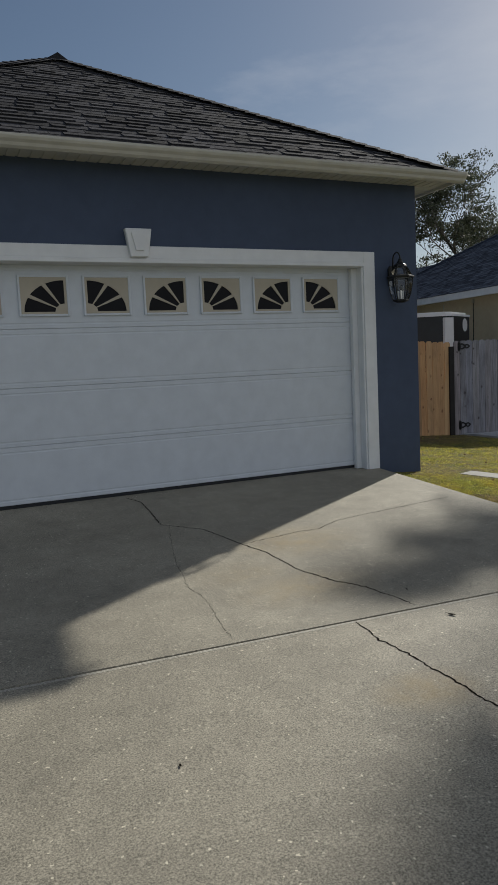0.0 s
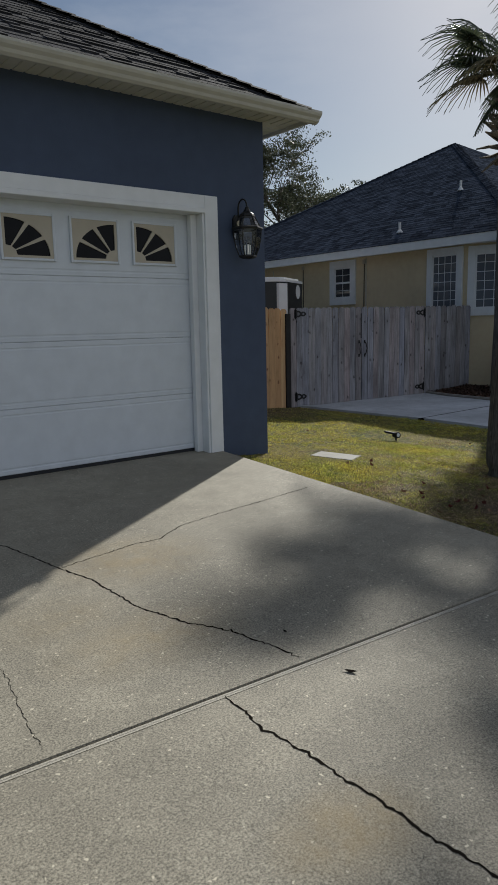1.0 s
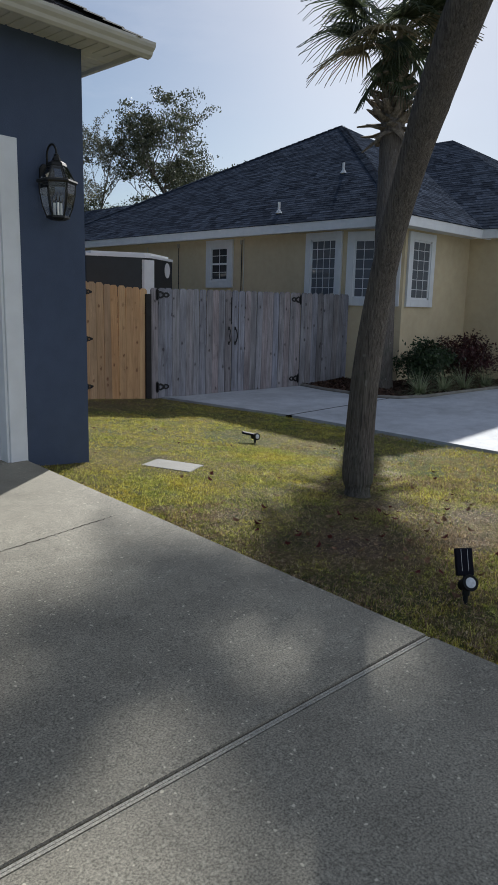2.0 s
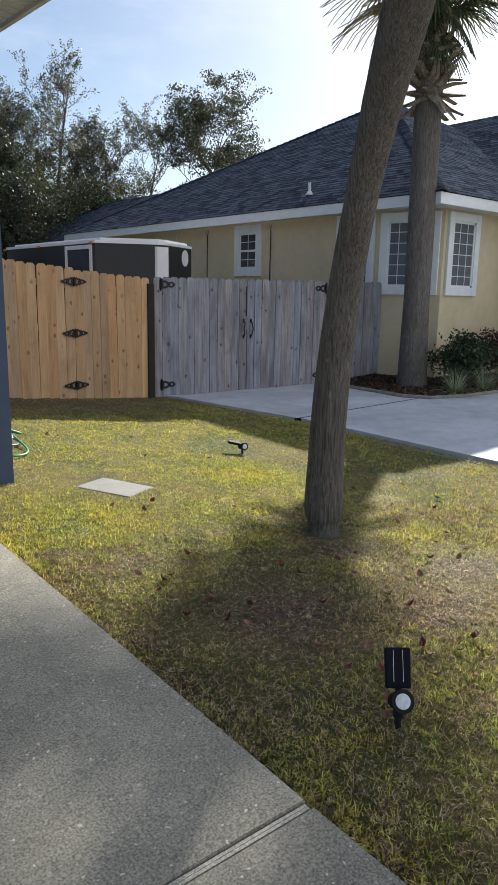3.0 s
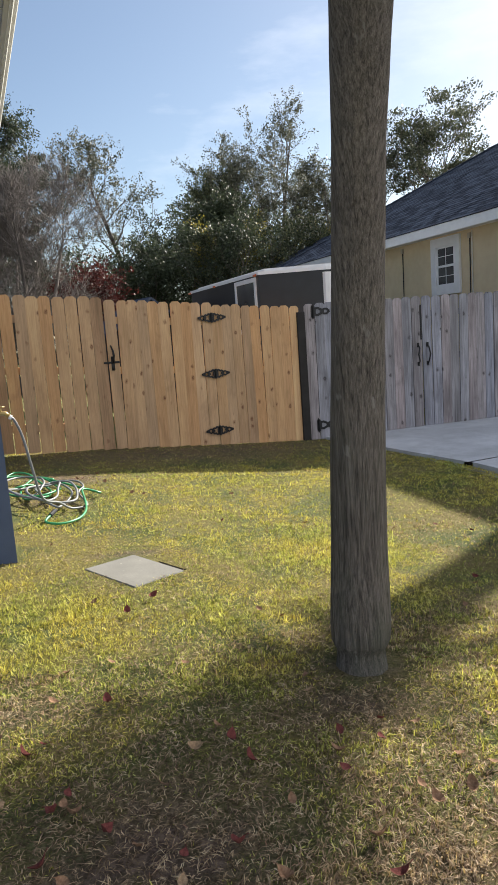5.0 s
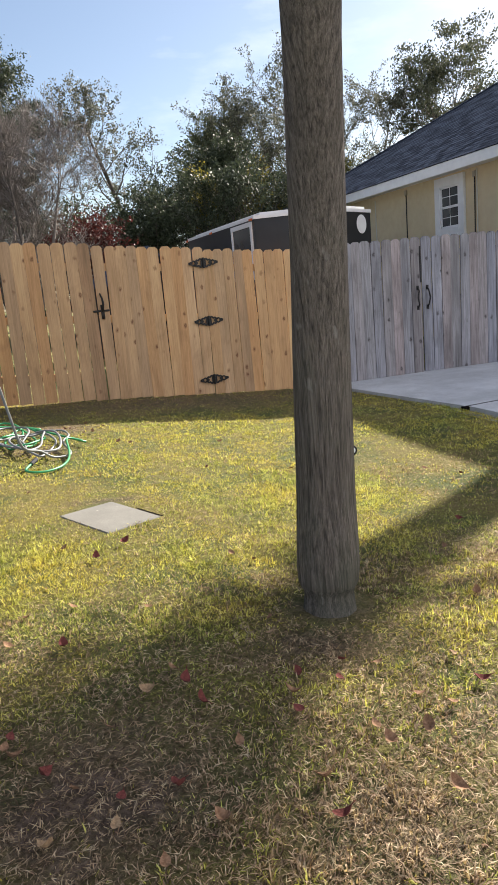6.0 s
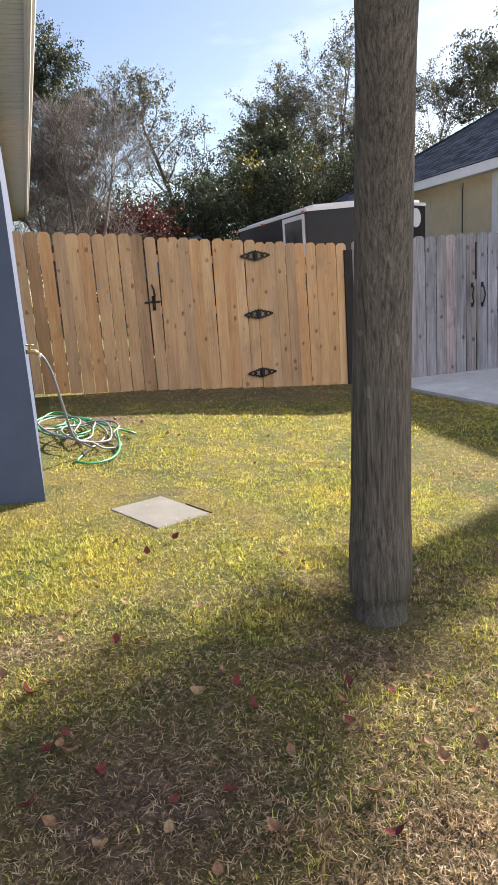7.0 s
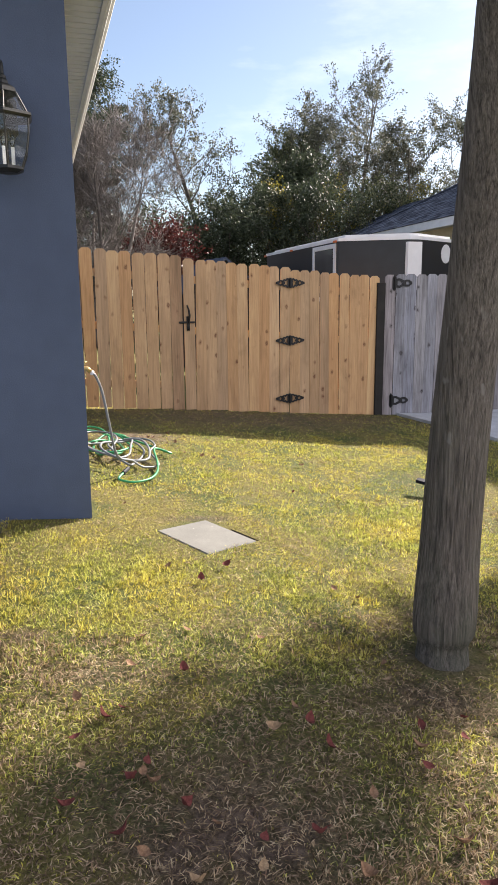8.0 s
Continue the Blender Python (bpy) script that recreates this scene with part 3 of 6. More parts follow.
        vs = [bm.verts.new(v) for v in ((RIDGE_X - 0.14, y0, z0 - 0.055), (RIDGE_X, y0, z0 + 0.034), (RIDGE_X + 0.14, y0, z0 - 0.055), (RIDGE_X + 0.14, y0 + 0.19, z0 - 0.068), (RIDGE_X, y0 + 0.19, z0 + 0.02), (RIDGE_X - 0.14, y0 + 0.19, z0 - 0.068))]
        bm.faces.new((vs[0], vs[1], vs[4], vs[5])), bm.faces.new((vs[1], vs[2], vs[3], vs[4])), bm.faces.new((vs[0], vs[2], vs[1]))
    part("ridge_cap", bm, M_SHINGLE, roof)


make_roof()


def make_door_trim():
    d = thing("door_trim", HOUSE, "white painted garage door casing with a keystone", "door trim", kind="structure")
    w, y0 = 0.145, -0.022
    part("casing", boxed(OR, OR + w, y0, 0.05, 0.23, OT + w, 0.004), M_TRIM, d)
    part("casing", boxed(OL - w, OL, y0, 0.05, 0.23, OT + w, 0.004), M_TRIM, d)
    part("head_casing", boxed(OL, OR, y0, 0.05, OT + 0.03, OT + w, 0.004), M_TRIM, d)
    bm = bmesh.new()
    box(bm, OL, OR, y0 - 0.012, 0.19, OT - 0.012, OT + 0.03, 0.004)
    part("head_jamb", bm, M_TRIM, d)
    for x0, x1 in ((OR - 0.022, OR), (OL, OL + 0.022)):
        part("jamb", boxed(x0, x1, -0.01, 0.19, 0.23, OT - 0.012, 0.003), M_TRIM, d)
    for x0, x1 in ((OR - 0.085, OR - 0.022), (OL + 0.022, OL + 0.085)):
        part("door_stop", boxed(x0, x1, 0.09, 0.15, 0.25, OT - 0.014, 0.004), M_TRIM, d)
    cx = -3.19
    bm = bmesh.new()
    prism(bm, [(cx - 0.085, -0.07, 2.50), (cx + 0.085, -0.07, 2.50), (cx + 0.126, -0.07, 2.755), (cx - 0.126, -0.07, 2.755)], (0, 0.069, 0))
    bmesh.ops.bevel(bm, geom=bm.edges[:], offset=0.006, segments=1, affect="EDGES")
    part("keystone", bm, M_TRIM, d)
    bm = bmesh.new()
    prism(bm, [(cx - 0.035, -0.085, 2.555), (cx + 0.035, -0.085, 2.555), (cx + 0.072, -0.085, 2.715), (cx - 0.072, -0.085, 2.715)], (0, 0.016, 0))
    part("keystone_panel", bm, M_TRIM, d)


make_door_trim()
DOOR_R, DOOR_Y = -0.78, 0.157
SECTION_Z = (0.285, 0.815, 1.345, 1.875, 2.452)


def fan_plate(flip):
    """A plate with three glazed sectors cut through it, fanned about a lower corner."""
    w, h = 0.41, 0.33
    bm = bmesh.new()

    def loop(pts):
        vs = [bm.verts.new(((w - x) if flip else x, 0, z)) for x, z in pts]
        return [bm.edges.new((vs[i], vs[(i + 1) % len(vs)])) for i in range(len(vs))]
    edges = loop([(0, 0), (w, 0), (w, h), (0, h)])
    ox, oz = w - 0.022, 0.020
    loops = []
    for a0, a1, off in ((0, 27, 0.0), (33, 57, 0.0), (63, 90, 0.0)):
        k = 6
        arc = [(ox - 0.362 * math.cos(radians(a0 + (a1 - a0) * i / k)), oz + 0.284 * math.sin(radians(a0 + (a1 - a0) * i / k))) for i in range(k + 1)]
        inn = [(ox - 0.090 * math.cos(radians(a)), oz + 0.075 * math.sin(radians(a))) for a in (a1, a0)]
        loops.append(arc + inn)
        edges += loop(arc + inn)
    bmesh.ops.triangle_fill(bm, use_beauty=True, use_dissolve=False, edges=edges, normal=(0, -1, 0))
    ret = bmesh.ops.extrude_face_region(bm, geom=bm.faces[:])
    bmesh.ops.translate(bm, verts=[v for v in ret["geom"] if isinstance(v, bmesh.types.BMVert)], vec=(0, 0.012, 0))
    return bm, w, h


def make_garage_door():
    d = thing("garage_door", HOUSE @ pose(DOOR_R, DOOR_Y, 0), "closed white sectional garage door with sunburst windows", "garage door", kind="structure")
    L = -4.88
    for i, (z0, z1) in enumerate(zip(SECTION_Z, SECTION_Z[1:])):
        bm = bmesh.new()
        ht = z1 - z0
        prof = [(0.045, 0), (0.004, 0), (0.0, 0.006), (0.0, 0.035), (0.003, 0.040), (0.003, 0.05), (0.0, 0.056), (0.0, ht - 0.062), (0.003, ht - 0.056), (0.003, ht - 0.047), (0.0, ht - 0.041), (0.0, ht - 0.006), (0.003, ht - 0.002), (0.045, ht - 0.002)]
        prism(bm, [(0, y, z0 + z) for y, z in prof], (L, 0, 0))
        part("door_section", bm, M_DOOR, d)
    for i in range(8):
        x = -0.58 - 0.579 * i
        bm, w, h = fan_plate(i % 2 == 0)
        win = part("window_insert", bm, M_BEIGE, d, "beige sunburst window insert")
        win.matrix_basis = pose(x, -0.014, 2.005)
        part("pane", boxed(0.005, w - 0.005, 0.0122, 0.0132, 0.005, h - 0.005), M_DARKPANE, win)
        bm = bmesh.new()
        for q in ((-0.02, 0, -0.02, h + 0.02), (w, w + 0.02, -0.02, h + 0.02), (0, w, -0.02, 0), (0, w, h, h + 0.02)):
            box(bm, q[0], q[1], -0.006, 0.014, q[2], q[3], 0.003)
        part("window_rim", bm, M_DOOR, win)
    part("bottom_seal", boxed(0, L, 0.005, 0.04, 0.235, 0.285), M_BLACK, d, "black rubber bottom seal")
    part("latch_knob", boxed(-4.02, -4.0, -0.012, 0, 1.80, 1.815, 0.002), M_BRONZE, d)


make_garage_door()


def make_lantern():
    x, y, z = -0.33, 0.0, 0.0
    d = thing("wall_lantern", HOUSE @ pose(-0.33, 0, 2.05), "dark bronze wall lantern with clear glass panes", "wall lamp")
    bm = bmesh.new()
    prism(bm, [(px * 0.06, -0.02, 0.30 + pz * 0.11) for px, pz in ((-1, -0.7), (-0.6, -1), (0.6, -1), (1, -0.7), (1, 0.7), (0.6, 1), (-0.6, 1), (-1, 0.7))], (0, 0.019, 0))
    part("back_plate", bm, M_BRONZE, d)
    bm = bmesh.new()
    arc = [(0, -0.02, 0.36)] + [(0, -0.085 + 0.065 * math.cos(a), 0.47 + 0.075 * math.sin(a)) for a in np.linspace(0.1, math.pi, 9)] + [(0, -0.15, 0.44)]
    tube(bm, arc, 0.008, 8)
    tube(bm, [(0, -0.15, 0.43), (0, -0.15, 0.46), (0, -0.15, 0.475)], [0.012, 0.022, 0.008], 10)
    part("scroll_arm", bm, M_BRONZE, d, smooth=True)
    bm = bmesh.new()

    def ring(r, h, k=6):
        return [bm.verts.new((r * math.cos(2 * math.pi * (i + 0.5) / k), -0.15 + r * math.sin(2 * math.pi * (i + 0.5) / k), h)) for i in range(k)]
    rings = [ring(r, h) for r, h in ((0.018, 0.455), (0.03, 0.44), (0.034, 0.425), (0.066, 0.405), (0.074, 0.385), (0.070, 0.380))]
    for a, b in zip(rings, rings[1:]):
        for i in range(6):
            bm.faces.new((a[i], a[(i + 1) % 6], b[(i + 1) % 6], b[i]))
    bm.faces.new(rings[0]), bm.faces.new(rings[-1])
    part("cap", bm, M_BRONZE, d)
    bm = bmesh.new()
    rings = [ring(r, h) for r, h in ((0.122, 0.292), (0.145, 0.285), (0.150, 0.272), (0.138, 0.260), (0.120, 0.262))]
    for a, b in zip(rings, rings[1:] + rings[:1]):
        for i in range(6):
            bm.faces.new((a[i], a[(i + 1) % 6], b[(i + 1) % 6], b[i]))
    part("band", bm, M_BRONZE, d)
    levels = [(0.072, 0.380), (0.092, 0.345), (0.124, 0.288), (0.130, 0.262), (0.126, 0.19), (0.108, 0.10), (0.080, 0.03)]
    for i in range(6):
        a0, a1 = 2 * math.pi * (i + 0.5) / 6, 2 * math.pi * (i + 1.5) / 6
        for lo_, hi_ in ((0, 3), (3, 7)):
            bm = bmesh.new()
            rows = [[bm.verts.new((r * math.cos(a), -0.15 + r * math.sin(a), h)) for a in (a0, a1)] for r, h in levels[lo_:hi_]]
            for p_, q_ in zip(rows, rows[1:]):
                bm.faces.new((p_[0], p_[1], q_[1], q_[0]))
            g = part("glass_pane", bm, M_CLEAR, d)
            g.visible_shadow = False
        bm = bmesh.new()
        tube(bm, [(r * math.cos(a0), -0.15 + r * math.sin(a0), h) for r, h in levels], 0.005, 5)
        part("glazing_bar", bm, M_BRONZE, d)
    bm = bmesh.new()
    rings = [ring(r, h) for r, h in ((0.084, 0.035), (0.086, 0.02), (0.05, 0.004), (0.015, 0.0))]
    for a, b in zip(rings, rings[1:]):
        for i in range(6):
            bm.faces.new((a[i], a[(i + 1) % 6], b[(i + 1) % 6], b[i]))
    bm.faces.new(rings[0]), bm.faces.new(rings[-1])
    part("base", bm, M_BRONZE, d)
    for i in range(3):
        a = 2 * math.pi * i / 3
        c = Vector((0.028 * math.cos(a), -0.15 + 0.028 * math.sin(a), 0.04))
        bm = bmesh.new()
        tube(bm, [c, c + Vector((0, 0, 0.09))], 0.009, 8)
        candle = part("candle_tube", bm, M_TRIM, d)
        bm = bmesh.new()
        tube(bm, [c + Vector((0, 0, h)) for h in (0.09, 0.105, 0.125, 0.145, 0.16)], [0.006, 0.012, 0.013, 0.008, 0.002], 8)
        part("bulb", bm, M_CLEAR, candle, smooth=True)


M_CLEAR = glass_mat("clear_glass", (0.95, 0.97, 0.97))
make_lantern()


# ---- fences ----
def picket_mesh(name, w, h, mat_, dog=0.03, t=0.016):
    bm = bmesh.new()
    g = 0.5 * w
    prism(bm, [(-g, 0, 0), (g, 0, 0), (g, 0, h - dog), (g - dog, 0, h), (-g + dog, 0, h), (-g, 0, h - dog)], (0, t, 0))
    bmesh.ops.recalc_face_normals(bm, faces=bm.faces)
    me = bpy.data.meshes.new(name)
    bm.to_mesh(me)
    bm.free()
    me.materials.append(mat_)
    return me


FENCE_Y = 11.45
M_DARKWOOD = plain("dark_wood", (0.022, 0.019, 0.017), 0.9, var=0.3)


def ground_line(x):
    return float(np.interp(x, (5.2, 5.6, 6.7, 9.2, 11.0, 14.0), (0.225, 0.19, 0.115, -0.075, -0.06, -0.04)))


def make_picket_fence(name, x0, x1, y0, y1, mat_, w, gap, height, label, category, seed, step_ground):
    """Dog-eared pickets on three rails between two points."""
    rnd = random.Random(seed)
    length, yaw = math.hypot(x1 - x0, y1 - y0), math.degrees(math.atan2(y1 - y0, x1 - x0))
    f = thing(name, pose(x0, y0, 0, 0, 0, yaw), label, category)
    widths = [picket_mesh("picket", w * k, height, mat_) for k in (0.975, 1.0, 1.0, 0.985)]
    k = max(1, round(length / (w + gap)))
    pitch = length / k
    for i in range(k):
        u = (i + 0.5) * pitch
        z = step_ground(u)
        m = pose(u + rnd.gauss(0, 0.002), rnd.uniform(-0.003, 0.003), z + rnd.gauss(0, 0.004), 0, rnd.gauss(0, 0.25), 0)
        ob = shared("picket", rnd.choice(widths), f, m @ Matrix.Diagonal((pitch / (w + gap), 1, 1, 1)))
    for hgt in (0.25, 0.92, 1.52):
        bm = bmesh.new()
        za, zb = step_ground(0.02), step_ground(length - 0.02)
        prism(bm, [(0.01, 0.019, za + hgt), (0.01, 0.057, za + hgt), (0.01, 0.057, za + hgt + 0.085), (0.01, 0.019, za + hgt + 0.085)], (length - 0.02, 0, zb - za))
        part("rail", bm, mat_, f)
    return f, length


def ribbon(bm, pts, width, y=-0.024, thick=0.008):
    """A flat bar bent along points in the gate's plane."""
    prev = None
    for i, (x, z) in enumerate(pts):
        a, b = pts[max(0, i - 1)], pts[min(len(pts) - 1, i + 1)]
        d = Vector((b[0] - a[0], b[1] - a[1])).normalized() * width * 0.5
        cur = [bm.verts.new(q) for q in ((x - d.y, y, z + d.x), (x + d.y, y, z - d.x), (x + d.y, y + thick, z - d.x), (x - d.y, y + thick, z + d.x))]
        if prev:
            for k in range(4):
                bm.faces.new((prev[k], prev[(k + 1) % 4], cur[(k + 1) % 4], cur[k]))
        else:
            bm.faces.new(cur)
        prev = cur
    bm.faces.new(prev[::-1])


def leaf_hinge(name, parent, u, z, half):
    """An ornate strap hinge with pierced, scalloped leaves."""
    bm = bmesh.new()
    for s in (-1, 1):
        for v in (-1, 1):
            ribbon(bm, [(u + s * x, z + v * h) for x, h in ((0.015, 0.040), (0.04, 0.047), (0.062, 0.030), (0.078, 0.036), (0.096, 0.020), (0.112, 0.010))], 0.023)
            ribbon(bm, [(u + s * x, z + v * h) for x, h in ((0.10, 0.016), (0.122, 0.027), (0.142, 0.016), (half, 0.002))], 0.018)
        tube(bm, [(u + s * 0.088, -0.026, z), (u + s * 0.088, -0.016, z)], 0.022, 10)
        tube(bm, [(u + s * 0.15, -0.026, z), (u + s * 0.15, -0.016, z)], 0.014, 8)
        prism(bm, [(u + s * 0.012, -0.024, z - 0.045), (u + s * 0.034, -0.024, z - 0.030), (u + s * 0.034, -0.024, z + 0.030), (u + s * 0.012, -0.024, z + 0.045)], (0, 0.008, 0))
    tube(bm, [(u, -0.026, z - 0.062), (u, -0.026, z + 0.062)], 0.015, 8)
    box(bm, u - 0.02, u + 0.02, -0.022, -0.001, z - 0.05, z + 0.05)
    return part(name, bm, M_IRON, parent, "black ornate strap hinge")


GX0, GX1 = 6.715, 8.045
pf = lambda xa: (lambda u: ground_line(xa + u))
fence_a, _ = make_picket_fence("wood_fence", 5.24, GX0 - 0.01, FENCE_Y, FENCE_Y, M_PINE, 0.137, 0.008, 1.83, "fresh pine dog-eared picket fence beside the house", "fence", 3, pf(5.24))
gate, glen = make_picket_fence("wood_gate", GX0, GX1, FENCE_Y, FENCE_Y, M_PINE, 0.133, 0.0015, 1.80, "closed fresh pine garden gate with black hardware", "gate", 4, pf(GX0))
fence_b, _ = make_picket_fence("wood_fence", GX1 + 0.006, 9.205, FENCE_Y, FENCE_Y - 0.09, M_PINE, 0.133, 0.0015, 1.78, "fresh pine dog-eared picket fence beside the gate", "fence", 6, pf(GX1))
for hz in (1.627, 0.926, 0.199):
    leaf_hinge("hinge", gate, glen, hz, 0.185)
bm = bmesh.new()
box(bm, 0.03, 0.07, -0.012, -0.001, 1.07, 1.24, 0.004)
box(bm, -0.06, 0.13, -0.014, -0.002, 1.155, 1.18, 0.004)
tube(bm, [(0.05, -0.012, 1.16), (0.055, -0.045, 1.19), (0.06, -0.055, 1.25), (0.055, -0.045, 1.31), (0.04, -0.012, 1.37)], [0.010, 0.012, 0.014, 0.012, 0.008], 8)
tube(bm, [(0.05, -0.014, 1.08), (0.05, -0.03, 1.10)], 0.014, 8)
part("latch", bm, M_IRON, gate, "black thumb latch")
for x in (6.66, 9.225):
    # the 9.225 post is near-black and fills the dark gap before the grey gate
    bm = boxed(-0.052 if x > 9 else -0.045, 0.058 if x > 9 else 0.045, 0.02, 0.11, -0.4, 1.7, 0.004)
    p = tagged(part("fence_post", bm, M_DARKWOOD if x > 9 else M_PINE), "square wooden fence post behind the pickets", "post")
    p.matrix_basis = pose(x, FENCE_Y + (-0.135 if x > 9 else 0.03), ground_line(x))

# weathered double gate and its short return to the neighbour's wall
GREY = ((9.27, 11.36), (10.99, 11.23), (12.65, 11.05), (13.97, 10.90))


def zz(xa, k):
    return lambda u: ground_line(xa + u * k)


grey_parts = []
for i, (nm, lab, cat) in enumerate((("double_gate_leaf", "closed weathered grey picket gate leaf", "gate"), ("double_gate_leaf", "closed weathered grey picket gate leaf", "gate"), ("weathered_fence", "weathered grey picket fence meeting the yellow wall", "fence"))):
    (xa, ya), (xb, yb) = GREY[i], GREY[i + 1]
    g, ln = make_picket_fence(nm, xa + 0.012, xb - 0.012, ya, yb, M_GREYWOOD, 0.135, 0.004, 1.80, lab, cat, 10 + i, zz(xa, 1.0))
    grey_parts.append((g, ln))


def tee_hinge(parent, u, z, s):
    bm = bmesh.new()
    prism(bm, [(u + s * x, -0.009, z + h) for x, h in ((-0.03, -0.06), (-0.01, -0.10), (0.02, -0.06), (0.035, -0.03), (0.035, 0.03), (0.02, 0.06), (-0.01, 0.10), (-0.03, 0.06))], (0, 0.008, 0))
    for v in (-1, 1):
        ribbon(bm, [(u + s * x, z + v * h) for x, h in ((0.02, 0.040), (0.06, 0.046), (0.10, 0.026), (0.13, 0.014))], 0.030, -0.012)
        ribbon(bm, [(u + s * x, z + v * h) for x, h in ((0.12, 0.016), (0.15, 0.030), (0.185, 0.030), (0.225, 0.0))], 0.026, -0.012)
    tube(bm, [(u + s * 0.125, -0.014, z), (u + s * 0.125, -0.004, z)], 0.024, 10)
    tube(bm, [(u, -0.016, z - 0.075), (u, -0.016, z + 0.075)], 0.016, 8)
    part("hinge", bm, M_IRON, parent, "black iron tee hinge")


for z in (1.62, 0.12):
    tee_hinge(grey_parts[0][0], 0.13, z, 1)
    tee_hinge(grey_parts[1][0], grey_parts[1][1] - 0.02, z, -1)
for g, u, s in ((grey_parts[0][0], grey_parts[0][1] - 0.06, 1), (grey_parts[1][0], 0.06, -1)):
    bm = bmesh.new()
    tube(bm, [(u, -0.01, 0.82), (u, -0.045, 0.86), (u - s * 0.02, -0.05, 0.95), (u, -0.045, 1.04), (u, -0.01, 1.08)], 0.010, 8)
    box(bm, u - 0.018, u + 0.018, -0.006, -0.001, 0.79, 0.85, 0.002), box(bm, u - 0.018, u + 0.018, -0.006, -0.001, 1.05, 1.11, 0.002)
    part("pull_handle", bm, M_IRON, g, "black iron pull handle")
part("drop_rod", boxed(grey_parts[0][1] - 0.022, grey_parts[0][1] - 0.002, -0.014, -0.001, 1.15, 1.62, 0.003), M_IRON, grey_parts[0][0])


# ---- the neighbour's house ----
NX, EZ, CORNER_Y = 14.0, 3.19, 9.50
PX, PY = 20.6, 16.45


def sash_window(parent, m, w, h, cols, rows, label, trim=0.13, blinds=True):
    """White casing, sash with glazing bars, and one pane a light; local x along the wall, y out of it (negative)."""
    win = new("window")
    win.empty_display_size = 0.1
    win.parent, win.matrix_basis = parent, m
    win["label"] = label
    bm = bmesh.new()
    for q in ((0, trim, 0, h), (w - trim, w, 0, h), (trim, w - trim, 0, trim), (trim, w - trim, h - trim, h)):
        box(bm, q[0], q[1], -0.035, 0.02, q[2], q[3], 0.004)
    part("casing", bm, M_TRIM, win)
    bm = bmesh.new()
    a, b, c, d = trim, w - trim, trim, h - trim
    for q in ((a, a + 0.035, c, d), (b - 0.035, b, c, d), (a, b, c, c + 0.035), (a, b, d - 0.035, d)):
        box(bm, q[0], q[1], -0.012, 0.02, q[2], q[3])
    if cols < 3:
        box(bm, a, b, -0.014, 0.02, (c + d) / 2 - 0.022, (c + d) / 2 + 0.022)
    for i in range(1, cols):
        x = a + (b - a) * i / cols
        box(bm, x - 0.006, x + 0.006, -0.006, 0.0, c, d)
    for i in range(1, rows):
        z = c + (d - c) * i / rows
        box(bm, a, b, -0.005, 0.0, z - 0.006, z + 0.006)
    part("sash", bm, M_TRIM, win)
    me = None
    for i in range(cols):
        for j in range(rows):
            x0, x1, z0, z1 = a + (b - a) * i / cols, a + (b - a) * (i + 1) / cols, c + (d - c) * j / rows, c + (d - c) * (j + 1) / rows
            if me is None:
                bm = bmesh.new()
                box(bm, 0, x1 - x0, 0.004, 0.008, 0, z1 - z0)
                me = bpy.data.meshes.new("pane")
                bm.to_mesh(me)
                bm.free()
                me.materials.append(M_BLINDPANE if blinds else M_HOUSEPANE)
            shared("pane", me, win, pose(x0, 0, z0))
    # near-black sheet behind the panes paints in the unlit room's darkness
    part("black_room_sheet", boxed(a, b, 0.02, 0.03, c, d), M_DARK, win)
    return win


